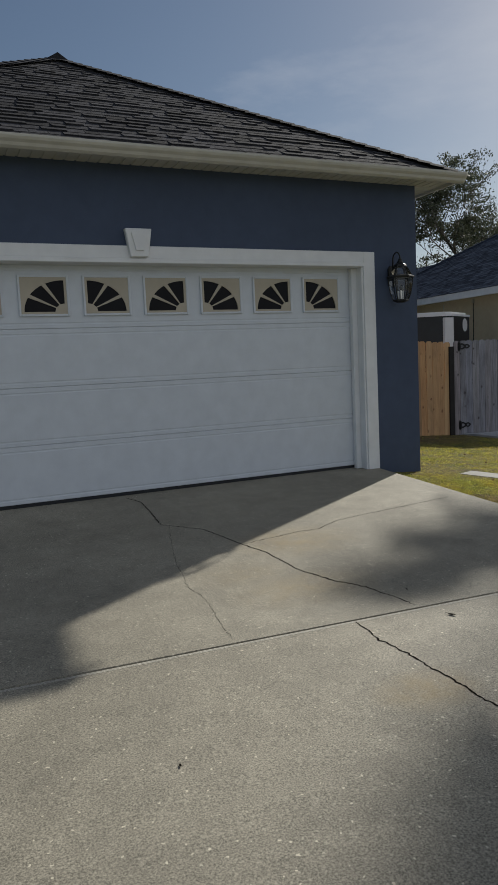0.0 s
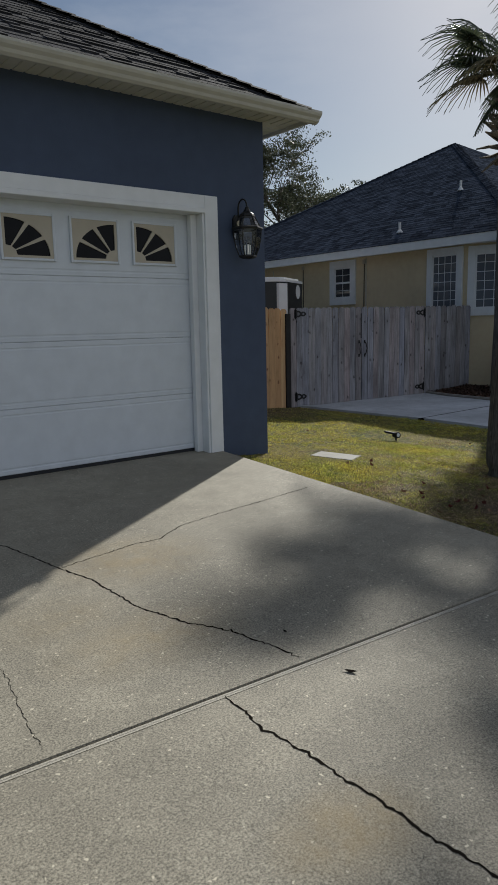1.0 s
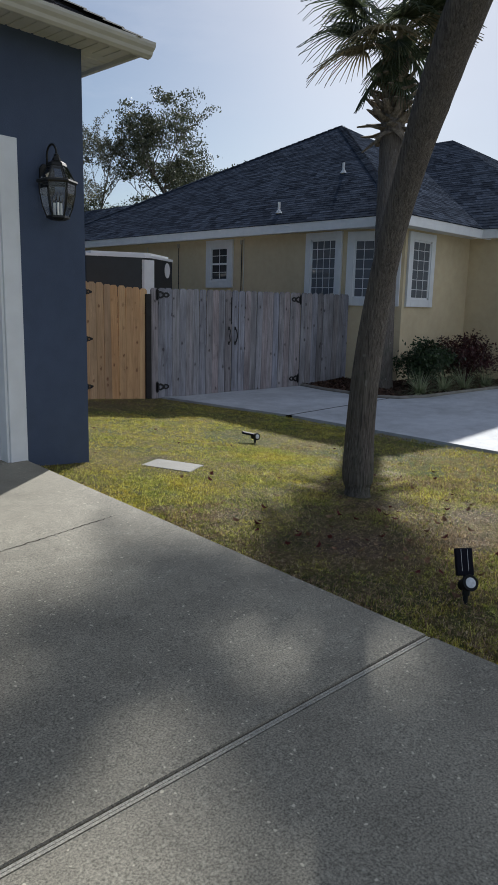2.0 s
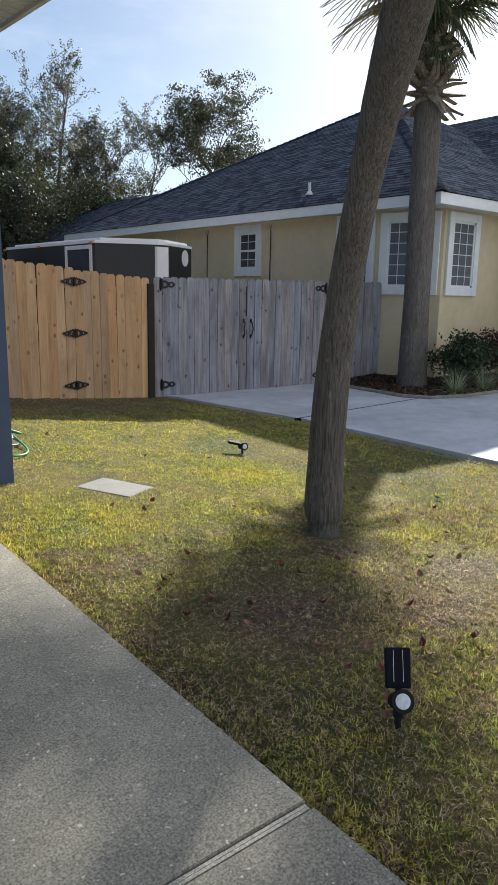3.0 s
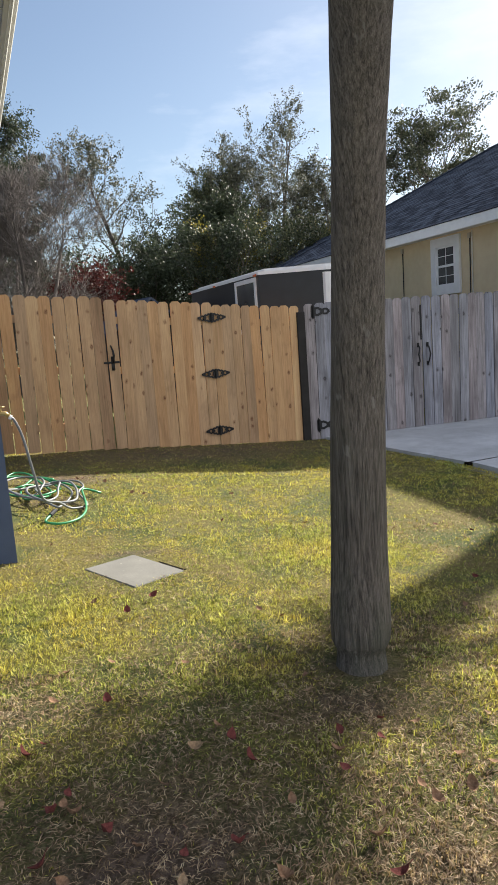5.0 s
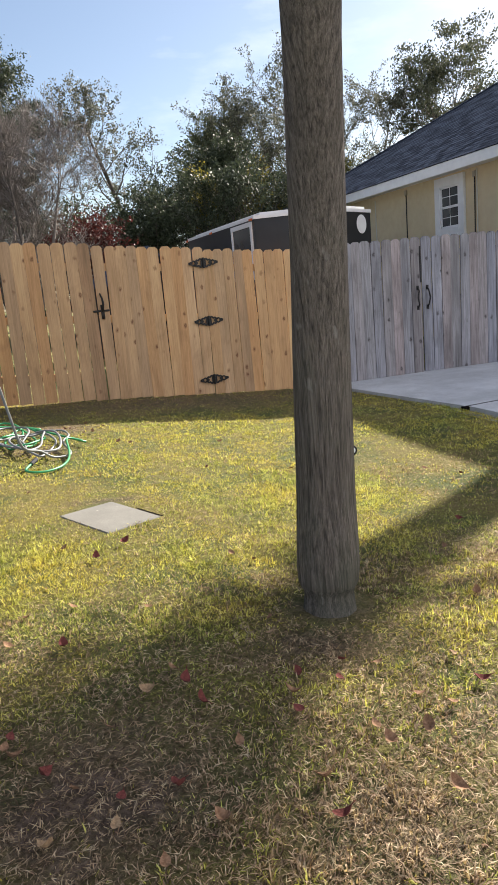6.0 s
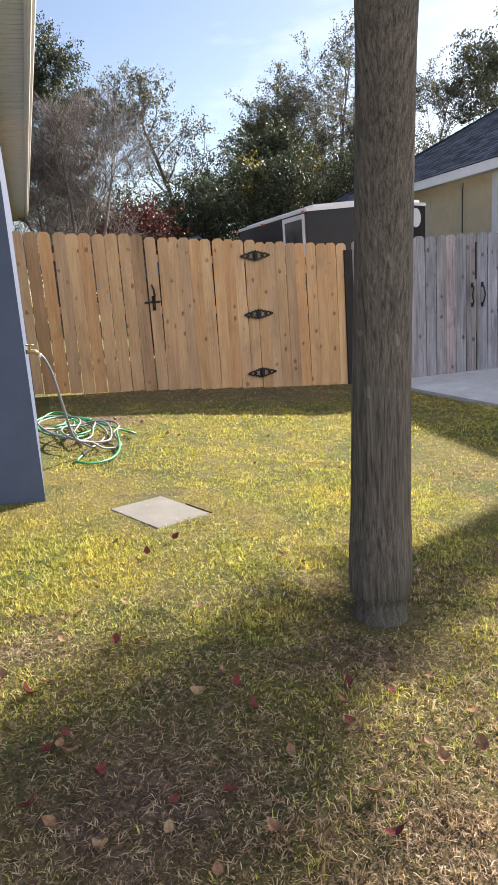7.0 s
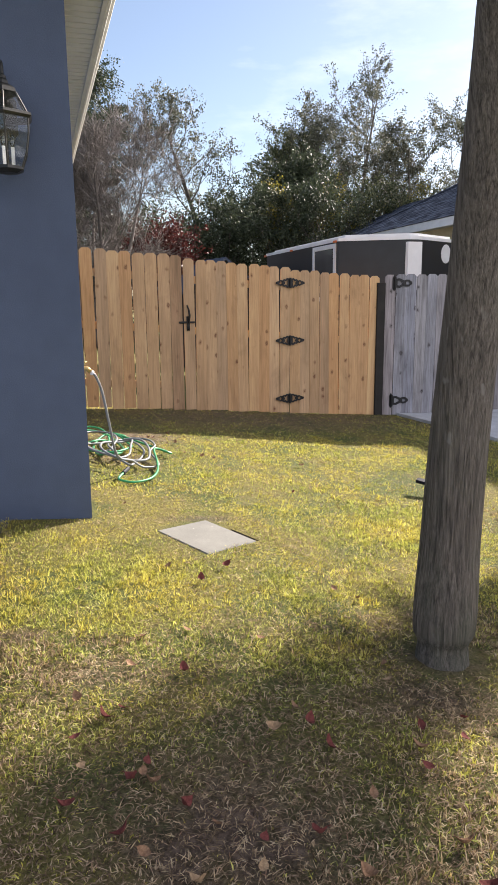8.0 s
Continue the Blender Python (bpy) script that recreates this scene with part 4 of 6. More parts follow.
def make_neighbour():
    h = thing("neighbour_house", pose(0, 0, 0), "pale yellow stucco house with a weathered grey hip roof", "house")
    far = 23.1
    bay_y = CORNER_Y + 0.45
    cut, bx = 1.15, 0.42
    # wall faces, each a slab of its own
    part("wall", boxed(NX, NX + 0.2, bay_y + cut, far - 0.4, -0.4, 3.06), M_YELLOW, h)
    bm = bmesh.new()
    prism(bm, [(NX, bay_y + cut, -0.4), (NX + bx, bay_y, -0.4), (NX + bx + 0.1, bay_y + 0.2, -0.4), (NX + 0.2, bay_y + cut + 0.1, -0.4)], (0, 0, 3.46))
    part("wall", bm, M_YELLOW, h)
    part("wall", boxed(NX + bx, 17.2, bay_y, bay_y + 0.2, -0.4, 3.06), M_YELLOW, h)
    part("wall", boxed(17.0, 17.2, 8.15, bay_y, -0.4, 3.06), M_YELLOW, h)
    part("wall", boxed(17.0, 27.0, 7.95, 8.15, -0.4, 3.06), M_YELLOW, h)
    part("wall", boxed(NX, 27.0, far - 0.6, far - 0.4, -0.4, 3.06), M_YELLOW, h)
    part("wall", boxed(26.8, 27.0, 8.15, far - 0.6, -0.4, 3.06), M_YELLOW, h)
    # soffit and fascia
    bm = bmesh.new()
    box(bm, 13.6, 27.4, CORNER_Y, far, 3.04, 3.06)
    part("soffit", bm, M_TRIM, h)
    for q in ((13.575, 13.6, CORNER_Y - 0.025, far), (13.6, 17.0, CORNER_Y - 0.025, CORNER_Y), (13.6, 27.4, far, far + 0.025)):
        part("fascia", boxed(q[0], q[1], q[2], q[3], 3.0, 3.185, 0.003), M_WHITEMETAL, h, "white painted fascia board")
    # roofs as stepped shingle courses
    main = bmesh.new()
    apex = Vector((PX, PY, EZ + 0.545 * (PX - 13.55)))

    def courses(bm, a, b, top, n, lift=0.005):
        """Lapped courses from the eave a-b up to the point or ridge top."""
        a, b = Vector(a), Vector(b)
        t0, t1 = (Vector(v) for v in top)
        nrm = (b - a).cross(t0 - a).normalized()
        rnd = random.Random(n)
        for i in range(n):
            u0, u1 = i / n, min(1.0, (i + 1.15) / n)
            la, lb, ha, hb = a.lerp(t0, u0), b.lerp(t1, u0), a.lerp(t0, u1), b.lerp(t1, u1)
            ends, run = [0.0], (lb - la).length
            while ends[-1] < 1.0:
                ends.append(min(1.0, ends[-1] + rnd.uniform(0.14, 0.34) / max(run, 0.2)))
            for w0, w1 in zip(ends, ends[1:]):
                rise = nrm * lift * rnd.uniform(0.5, 1.5)
                p0, p1 = la.lerp(lb, w0), la.lerp(lb, w1)
                vs = [bm.verts.new(v) for v in (p0 + rise, p1 + rise, ha.lerp(hb, w1), ha.lerp(hb, w0), p0, p1)]
                bm.faces.new(vs[:4]), bm.faces.new((vs[4], vs[5], vs[1], vs[0]))
    e = EZ
    c00, c01, c10, c11 = (13.55, CORNER_Y - 0.05, e), (13.55, far + 0.05, e), (27.45, CORNER_Y - 0.05, e), (27.45, far + 0.05, e)
    courses(main, c01, c00, (apex, apex), 58)
    courses(main, c00, c10, (apex, apex), 58)
    courses(main, c11, c01, (apex, apex), 30)
    courses(main, c10, c11, (apex, apex), 30)
    roof = tagged(part("roof", main, M_SHINGLE2, h, "weathered grey shingle hip roof"), kind="stuff")
    # front wing, whose hip stands behind the corner
    wing = bmesh.new()
    wy, wa, wb = 7.55, 16.58, 29.4
    top = Vector((23.0, 13.97, e + 0.545 * 6.42))
    t2 = Vector((23.0, 18.0, e + 0.545 * 6.42))
    courses(wing, (wa, 18.0, e), (wa, wy, e), (t2, top), 44)
    courses(wing, (wa, wy, e), (wb, wy, e), (top, top), 44)
    courses(wing, (wb, wy, e), (wb, 18.0, e), (top, t2), 30)
    tagged(part("wing_roof", wing, M_SHINGLE2, h, "weathered grey shingle hip roof"), kind="stuff")
    part("fascia", boxed(wa + 0.02, wa + 0.045, wy, CORNER_Y, 3.0, 3.185), M_WHITEMETAL, h, "white painted fascia board")
    part("fascia", boxed(wa + 0.02, wb, wy - 0.0, wy + 0.025, 3.0, 3.185), M_WHITEMETAL, h, "white painted fascia board")
    bm = boxed(wa + 0.05, wb, wy + 0.03, CORNER_Y - 0.03, 3.03, 3.05)
    part("soffit", bm, M_TRIM, h)
    # rear wing, lower
    rear = bmesh.new()
    rt = Vector((19.0, 30.0, 5.2))
    courses(rear, (14.6, 34.0, 2.95), (14.6, 22.5, 2.95), (rt, Vector((19.0, 24.5, 5.2))), 30)
    courses(rear, (24, 34.0, 2.95), (14.6, 34.0, 2.95), (rt, rt), 30)
    tagged(part("rear_roof", rear, M_SHINGLE2, h, "weathered grey shingle roof of the rear wing"), kind="stuff")
    part("fascia", boxed(14.58, 14.62, 22.6, 34.0, 2.78, 2.945), M_WHITEMETAL, h, "white painted fascia board")
    part("wall", boxed(15.0, 15.2, 22.8, 33.6, -0.4, 2.9), M_YELLOW, h)
    # hip caps
    bm = bmesh.new()
    for c in (c00, c01):
        c = Vector(c)
        dv, ln = (apex - c).normalized(), (apex - c).length
        sd = dv.cross(Vector((0, 0, 1))).normalized()
        for i in range(int(ln / 0.2)):
            p0, p1 = c + dv * 0.2 * i + Vector((0, 0, 0.035)), c + dv * (0.2 * i + 0.24) + Vector((0, 0, 0.018))
            drop = Vector((0, 0, 0.05))
            vs = [bm.verts.new(v) for v in (p0 - sd * 0.13 - drop, p0, p0 + sd * 0.13 - drop, p1 + sd * 0.13 - drop, p1, p1 - sd * 0.13 - drop)]
            bm.faces.new((vs[0], vs[1], vs[4], vs[5])), bm.faces.new((vs[1], vs[2], vs[3], vs[4]))
    part("hip_cap", bm, M_SHINGLE2, h)
    # vents
    for x, y in ((14.12, 13.05), (16.17, 12.9)):
        z = EZ + 0.545 * (x - 13.55)
        bm = bmesh.new()
        tube(bm, [(x, y, z - 0.05), (x, y, z + 0.24)], 0.032, 10)
        v = part("vent_pipe", bm, M_WHITEMETAL, h, "white plumbing vent pipe")
        bm = bmesh.new()
        tube(bm, [(x, y, z), (x, y, z + 0.07)], [0.085, 0.04], 10)
        part("flashing", bm, M_WHITEMETAL, v)
    # windows
    face_x = pose(NX, 0, 0, 0, 0, -90)
    sash_window(h, pose(NX - 0.02, 15.25, 1.90, 0, 0, -90), 0.92, 1.10, 2, 4, "small white sash window", 0.17, False)
    sash_window(h, pose(NX - 0.02, 12.10, 1.56, 0, 0, -90), 0.95, 1.45, 4, 6, "tall white sash window with blinds", 0.14)
    turn = -math.degrees(math.atan2(cut, bx))
    sash_window(h, pose(NX - 0.019 + 0.02, bay_y + cut - 0.007 - 0.06, 1.54, 0, 0, turn), 1.10, 1.45, 4, 6, "tall white sash window of the bay", 0.15)
    sash_window(h, pose(NX + bx + 0.08, bay_y - 0.02, 1.54), 0.98, 1.45, 3, 6, "tall white sash window of the bay", 0.15)
    # downpipe cable and conduit on the wall
    for y, z0, z1 in ((17.6, 1.3, 2.95), (13.98, 0.0, 3.0)):
        bm = bmesh.new()
        tube(bm, [(NX - 0.015, y, z0), (NX - 0.015, y + 0.01, z1)], 0.014, 6)
        part("conduit", bm, M_SOFFIT, h)


make_neighbour()


# ---- the neighbour's drive and bed ----
def make_neighbour_drive():
    d = thing("neighbour_driveway", pose(0, 0, 0), "pale concrete driveway before the weathered gate", "driveway", kind="structure")
    def z(x, y):
        return lawn_z(x, y) + 0.035
    for y0, y1, x0 in ((-9.0, 2.0, 9.95), (2.02, 8.865, 9.95), (8.915, 11.31, 9.93)):
        bm = bmesh.new()
        top = [(x0, y0), (17.0 if y1 < 9 else 13.0, y0), (17.0 if y1 < 9 else 12.6, y1), (x0 - (0.45 if y1 > 9 else 0), y1)]
        xs = np.linspace(0, 1, 15)
        lo = [bm.verts.new((*p, z(*p))) for p in ((top[0][0] + (top[1][0] - top[0][0]) * t, top[0][1]) for t in xs)]
        hi = [bm.verts.new((*p, z(*p))) for p in ((top[3][0] + (top[2][0] - top[3][0]) * t, top[3][1]) for t in xs)]
        for i in range(14):
            bm.faces.new((lo[i], lo[i + 1], hi[i + 1], hi[i]))
        ret = bmesh.ops.extrude_face_region(bm, geom=bm.faces[:])
        bmesh.ops.translate(bm, verts=[v for v in ret["geom"] if isinstance(v, bmesh.types.BMVert)], vec=(0, 0, -0.12))
        part("slab", bm, M_CONCRETE2, d)
    bm = bmesh.new()
    xs = np.linspace(9.9, 13.0, 8)
    for xa_, xb_ in zip(xs, xs[1:]):
        prism(bm, [(xa_, 8.85, z(xa_, 8.89) - 0.006), (xb_, 8.85, z(xb_, 8.89) - 0.006), (xb_, 8.93, z(xb_, 8.89) - 0.006), (xa_, 8.93, z(xa_, 8.89) - 0.006)], (0, 0, -0.04))
    part("joint_filler", bm, M_CRACK, d)


make_neighbour_drive()


# ---- cables on the yellow wall ----
for y_, zt_ in ((16.32, 2.93), (14.05, 2.92)):
    c_ = thing("wall_cable", pose(13.985, y_, 0), "thin dark cable down the yellow stucco wall", "cable")
    bm = bmesh.new()
    tube(bm, [(0, 0, 0.6), (0, 0.01, 1.6), (0, 0, zt_)], 0.011, 6)
    part("cable", bm, M_BRONZE, c_)
    part("clip_box", boxed(-0.03, 0.012, -0.04, 0.04, zt_ - 0.05, zt_ + 0.05, 0.006), M_BEIGE, c_)


# ---- cargo trailer ----
def make_trailer():
    t = thing("cargo_trailer", pose(10.63, 13.72, -0.1, 0, 0, 1.4), "black enclosed cargo trailer with white roof trim", "trailer")
    w, ln, zb, zt, nose = 1.04, 3.7, 0.55, 2.47, 0.53
    plan = [(-w, ln), (-w, 0), (-0.09, -nose), (0.09, -nose), (w, 0), (w, ln)]
    bm = bmesh.new()
    prism(bm, [(x, y, zb) for x, y in plan], (0, 0, zt - zb))
    body = part("body", bm, M_BLACK, t)
    bm = bmesh.new()
    prism(bm, [(x * 1.012, y * 1.01 - 0.01, zt - 0.045) for x, y in plan], (0, 0, 0.05))
    part("roof_trim", bm, M_WHITEMETAL, t, "white metal roof edge")
    bm = bmesh.new()
    prism(bm, [(x * 0.9, y * 0.95, zt) for x, y in plan], (0, 0, 0.05))
    part("roof", bm, M_WHITEMETAL, t)
    bm = bmesh.new()
    prism(bm, [(-0.14, -nose + 0.03, zb), (-0.12, -nose - 0.02, zb), (0.12, -nose - 0.02, zb), (0.14, -nose + 0.03, zb)], (0, 0, zt - zb - 0.08))
    part("nose_cap", bm, M_WHITEMETAL, t, "white metal nose post")
    bm = bmesh.new()
    for q in ((0.10, 0.18, 1.5, 2.40), (1.00, 1.08, 1.5, 2.40), (0.18, 1.00, 2.33, 2.40), (0.18, 1.00, 1.5, 1.57)):
        box(bm, -w - 0.02, -w + 0.01, q[0], q[1], q[2], q[3], 0.003)
    part("window_frame", bm, M_WHITEMETAL, t)
    part("window_pane", boxed(-w - 0.008, -w + 0.0, 0.18, 1.00, 1.57, 2.33), M_HOUSEPANE, t)
    d = Vector((w - 0.09, nose, 0)).normalized()
    nrm = Vector((d.y, -d.x, 0))
    c = Vector((0.78, -nose + 0.69 * nose / (w - 0.09), 2.24)) + nrm * 0.004
    bm = bmesh.new()
    prism(bm, [c + d * 0.15 * math.cos(a) + Vector((0, 0, 0.15 * math.sin(a))) for a in np.linspace(0, 2 * math.pi, 20, endpoint=False)], nrm * 0.004)
    part("round_emblem", bm, M_WHITEMETAL, t, "round white sticker")
    for ya in (0.05, 2.1, 3.7):
        part("marker_light", boxed(-w - 0.03, -w - 0.012, ya, ya + 0.12, zt - 0.06, zt - 0.025, 0.004), M_AMBER, t)
    for y in (1.9,):
        for s in (-1, 1):
            bm = bmesh.new()
            tube(bm, [(s * (w - 0.1), y, 0.33), (s * (w + 0.1), y, 0.33)], 0.33, 20)
            part("wheel", bm, M_BLACK, t)


M_AMBER = plain("amber_lens", (0.7, 0.16, 0.03), 0.3, var=0.05, relief=0)
make_trailer()


# ---- palms ----
def palm_frond(bm_blade, bm_stalk, base, yaw, pitch, stalk, size, rnd, blade=0.024):
    """A costapalmate fan: a curved stalk and folded, drooping segments."""
    h = Vector((math.cos(yaw), math.sin(yaw), 0))
    up = Vector((0, 0, 1))
    pts = []
    for i in range(6):
        u = i / 5
        a = pitch - 0.55 * u * u
        pts.append((pts[-1] if pts else Vector(base)) + ((h * math.cos(a) + up * math.sin(a)) * stalk / 5 if i else Vector()))
    tube(bm_stalk, pts, [0.022 - 0.002 * i for i in range(6)], 5)
    tip, d = pts[-1], (pts[-1] - pts[-2]).normalized()
    side = d.cross(up).normalized()
    nrm = side.cross(d).normalized()
    k = 34
    for i in range(k):
        a = radians(-128 + 256 * (i + 0.5) / k)
        reach = size * (0.72 + 0.28 * math.cos(a * 0.75)) * rnd.uniform(0.9, 1.06)
        dr = (d * math.cos(a) + side * math.sin(a) + nrm * 0.18 * math.cos(a)).normalized()
        wid = dr.cross(nrm).normalized() * blade
        prev = None
        p = tip.copy()
        for j in range(6):
            u = j / 5
            droop = Vector((0, 0, -1)) * (0.75 * max(0, u - 0.35) ** 1.6) * reach * rnd.uniform(0.8, 1.2)
            q = tip + dr * reach * u + droop
            wv = wid * (0.25 + 1.3 * u if u < 0.45 else (0.9 - (u - 0.45) * 1.5)) * 1.1
            if j == 5:
                wv = wid * 0.05
            cur = [bm_blade.verts.new(q - wv), bm_blade.verts.new(q + nrm * 0.012), bm_blade.verts.new(q + wv)]
            if prev:
                bm_blade.faces.new((prev[0], prev[1], cur[1], cur[0])), bm_blade.faces.new((prev[1], prev[2], cur[2], cur[1]))
            prev = cur


def make_palm(base, centre, height, radius, crown_z, label, seed, boots=True, frond_count=30, size=0.95, stem=0.75, gap=None, droop=-0.3, frond_seed=3, hanging=0):
    rnd = random.Random(seed)
    p = thing("palm_tree", pose(*base), label, "palm tree")
    bm = bmesh.new()
    zs = np.concatenate([np.linspace(-0.15, 0.6, 46), np.linspace(0.65, height, 60)])
    seg = 72
    rings = []
    for z in zs:
        c = Vector(centre(z)) - Vector((base[0], base[1]))
        r = radius(z)
        ring = []
        for k in range(seg):
            a = 2 * math.pi * k / seg
            n_ = noise.noise(Vector((math.cos(a) * 2.2, math.sin(a) * 2.2, z * 1.1 + seed)))
            m_ = noise.noise(Vector((math.cos(a) * 7, math.sin(a) * 7, z * 0.9 + seed * 3)))
            f_ = noise.noise(Vector((math.cos(a) * 16, math.sin(a) * 16, z * 1.6 + seed)))
            rr = r * (1 + 0.045 * n_ + 0.025 * m_ + 0.012 * f_)
            if z > 1.9:
                rr += 0.012 * min(1, z - 1.9) * max(0, noise.noise(Vector((math.cos(a) * 3, math.sin(a) * 3, z * 11))))
            ring.append(bm.verts.new((c.x + rr * math.cos(a), c.y + rr * math.sin(a), z)))
        rings.append(ring)
    for a, b in zip(rings, rings[1:]):
        for k in range(seg):
            bm.faces.new((a[k], a[(k + 1) % seg], b[(k + 1) % seg], b[k]))
    bm.faces.new(rings[-1])
    part("trunk", bm, M_PALM, p, smooth=True)
    top = Vector(centre(height)) - Vector((base[0], base[1]))
    if boots:
        for i in range(96):
            a, u = i * 2.399963, i / 96
            z = crown_z + 1.4 * u
            c = Vector(centre(min(z, height))) - Vector((base[0], base[1]))
            h = Vector((math.cos(a), math.sin(a), 0))
            r = radius(min(z, height))
            o = Vector((c.x, c.y, z)) + h * (r * 0.8)
            tilt = rnd.uniform(1.1, 1.4) if u > 0.66 else rnd.uniform(0.2, 0.8) if u > 0.15 else rnd.uniform(-0.7, 0.2)
            d = h * math.cos(tilt) + Vector((0, 0, math.sin(tilt)))
            ln = rnd.uniform(0.32, 0.5) * (1.1 - 0.4 * u)
            sd = h.cross(Vector((0, 0, 1)))
            nn = sd.cross(d)
            bm = bmesh.new()
            w0, w1 = 0.15, 0.065
            sec = lambda q, w, t: [bm.verts.new(q + sd * w + nn * 0.0), bm.verts.new(q + nn * t), bm.verts.new(q - sd * w), bm.verts.new(q - nn * t)]
            s0, s1, s2 = sec(o - d * 0.1, w0, 0.045), sec(o + d * ln * 0.5, w1, 0.03), sec(o + d * ln + nn * rnd.uniform(-0.05, 0.05), w1 * 0.8, 0.014)
            for A, B in ((s0, s1), (s1, s2)):
                for k in range(4):
                    bm.faces.new((A[k], A[(k + 1) % 4], B[(k + 1) % 4], B[k]))
            bm.faces.new(s2)
            part("leaf_boot", bm, M_BOOT, p)
    rnd = random.Random(frond_seed)
    for i in range(frond_count):
        a, u = i * 2.399963 + rnd.uniform(-0.2, 0.2), (i + 0.5) / frond_count
        pitch = droop + (1.4 - droop) * u ** 0.9
        reach = rnd.uniform(0.8, 1.1) * stem + 0.75 * u * stem
        fan = size * rnd.uniform(0.85, 1.1)
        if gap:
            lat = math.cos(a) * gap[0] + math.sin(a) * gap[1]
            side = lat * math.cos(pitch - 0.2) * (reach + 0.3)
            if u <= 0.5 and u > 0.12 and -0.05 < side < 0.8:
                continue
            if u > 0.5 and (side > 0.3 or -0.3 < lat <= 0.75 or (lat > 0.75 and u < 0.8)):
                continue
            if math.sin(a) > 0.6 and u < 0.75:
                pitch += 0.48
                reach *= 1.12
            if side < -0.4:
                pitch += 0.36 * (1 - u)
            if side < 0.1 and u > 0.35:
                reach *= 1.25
        bb, bs = bmesh.new(), bmesh.new()
        palm_frond(bb, bs, (top.x, top.y, height - 0.1 + 0.35 * u), a, pitch, reach, fan, rnd)
        f = part("frond", bb, M_FROND if u > 0.2 or rnd.random() < 0.5 else M_DRYFROND, p)
        part("stalk", bs, M_STALK, f)
    for i in range(hanging):
        bb, bs = bmesh.new(), bmesh.new()
        palm_frond(bb, bs, (top.x, top.y, height - 0.25 + 0.25 * (i % 3)), 2.5 + 3.2 * i / hanging, -0.45 - 0.2 * (i % 2), stem * 0.5, size * 0.62, rnd)
        f = part("frond", bb, M_FROND, p)
        part("stalk", bs, M_STALK, f)
    return p


M_FROND = leaf_mat("palm_green", [(0, (0.05, 0.068, 0.038)), (0.6, (0.085, 0.105, 0.058)), (1, (0.16, 0.17, 0.10))], 0.35, 0.35)
M_DRYFROND = leaf_mat("palm_dry", [(0, (0.16, 0.13, 0.07)), (1, (0.28, 0.23, 0.13))], 0.7, 0.2)
M_STALK = plain("palm_stalk", (0.10, 0.11, 0.05), 0.5)
P1 = (6.654, 0.089, -0.0484, 0.0, 5.289, 0.119, -0.108, 0.0)


def palm_one(z):
    z = max(z, 0.0)
    if z > 3.2:
        a, b = palm_one(3.2), palm_one(3.1)
        return tuple(a[i] + (a[i] - b[i]) * (z - 3.2) * 10 for i in (0, 1))
    return tuple(P1[i] + P1[i + 1] * z + P1[i + 2] * z * z + P1[i + 3] * z ** 3 for i in (0, 4))


make_palm((6.654, 5.289, 0.0), palm_one, 5.6, lambda z: float(np.interp(z, (-0.05, 0.02, 0.085, 0.10, 0.13, 0.19, 0.3, 0.45, 1.4, 2.0, 2.4, 2.7, 3.2, 4.0), (0.125, 0.104, 0.096, 0.100, 0.117, 0.122, 0.120, 0.114, 0.101, 0.092, 0.100, 0.116, 0.138, 0.15))), 4.6, "leaning cabbage palm with a grey fibrous trunk on the lawn", 2, True, 26)
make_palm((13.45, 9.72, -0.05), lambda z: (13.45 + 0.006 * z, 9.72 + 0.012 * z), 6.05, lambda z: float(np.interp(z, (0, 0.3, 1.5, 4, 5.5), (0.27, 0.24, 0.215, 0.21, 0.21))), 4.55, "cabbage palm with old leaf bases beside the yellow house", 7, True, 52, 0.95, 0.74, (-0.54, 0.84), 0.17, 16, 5)


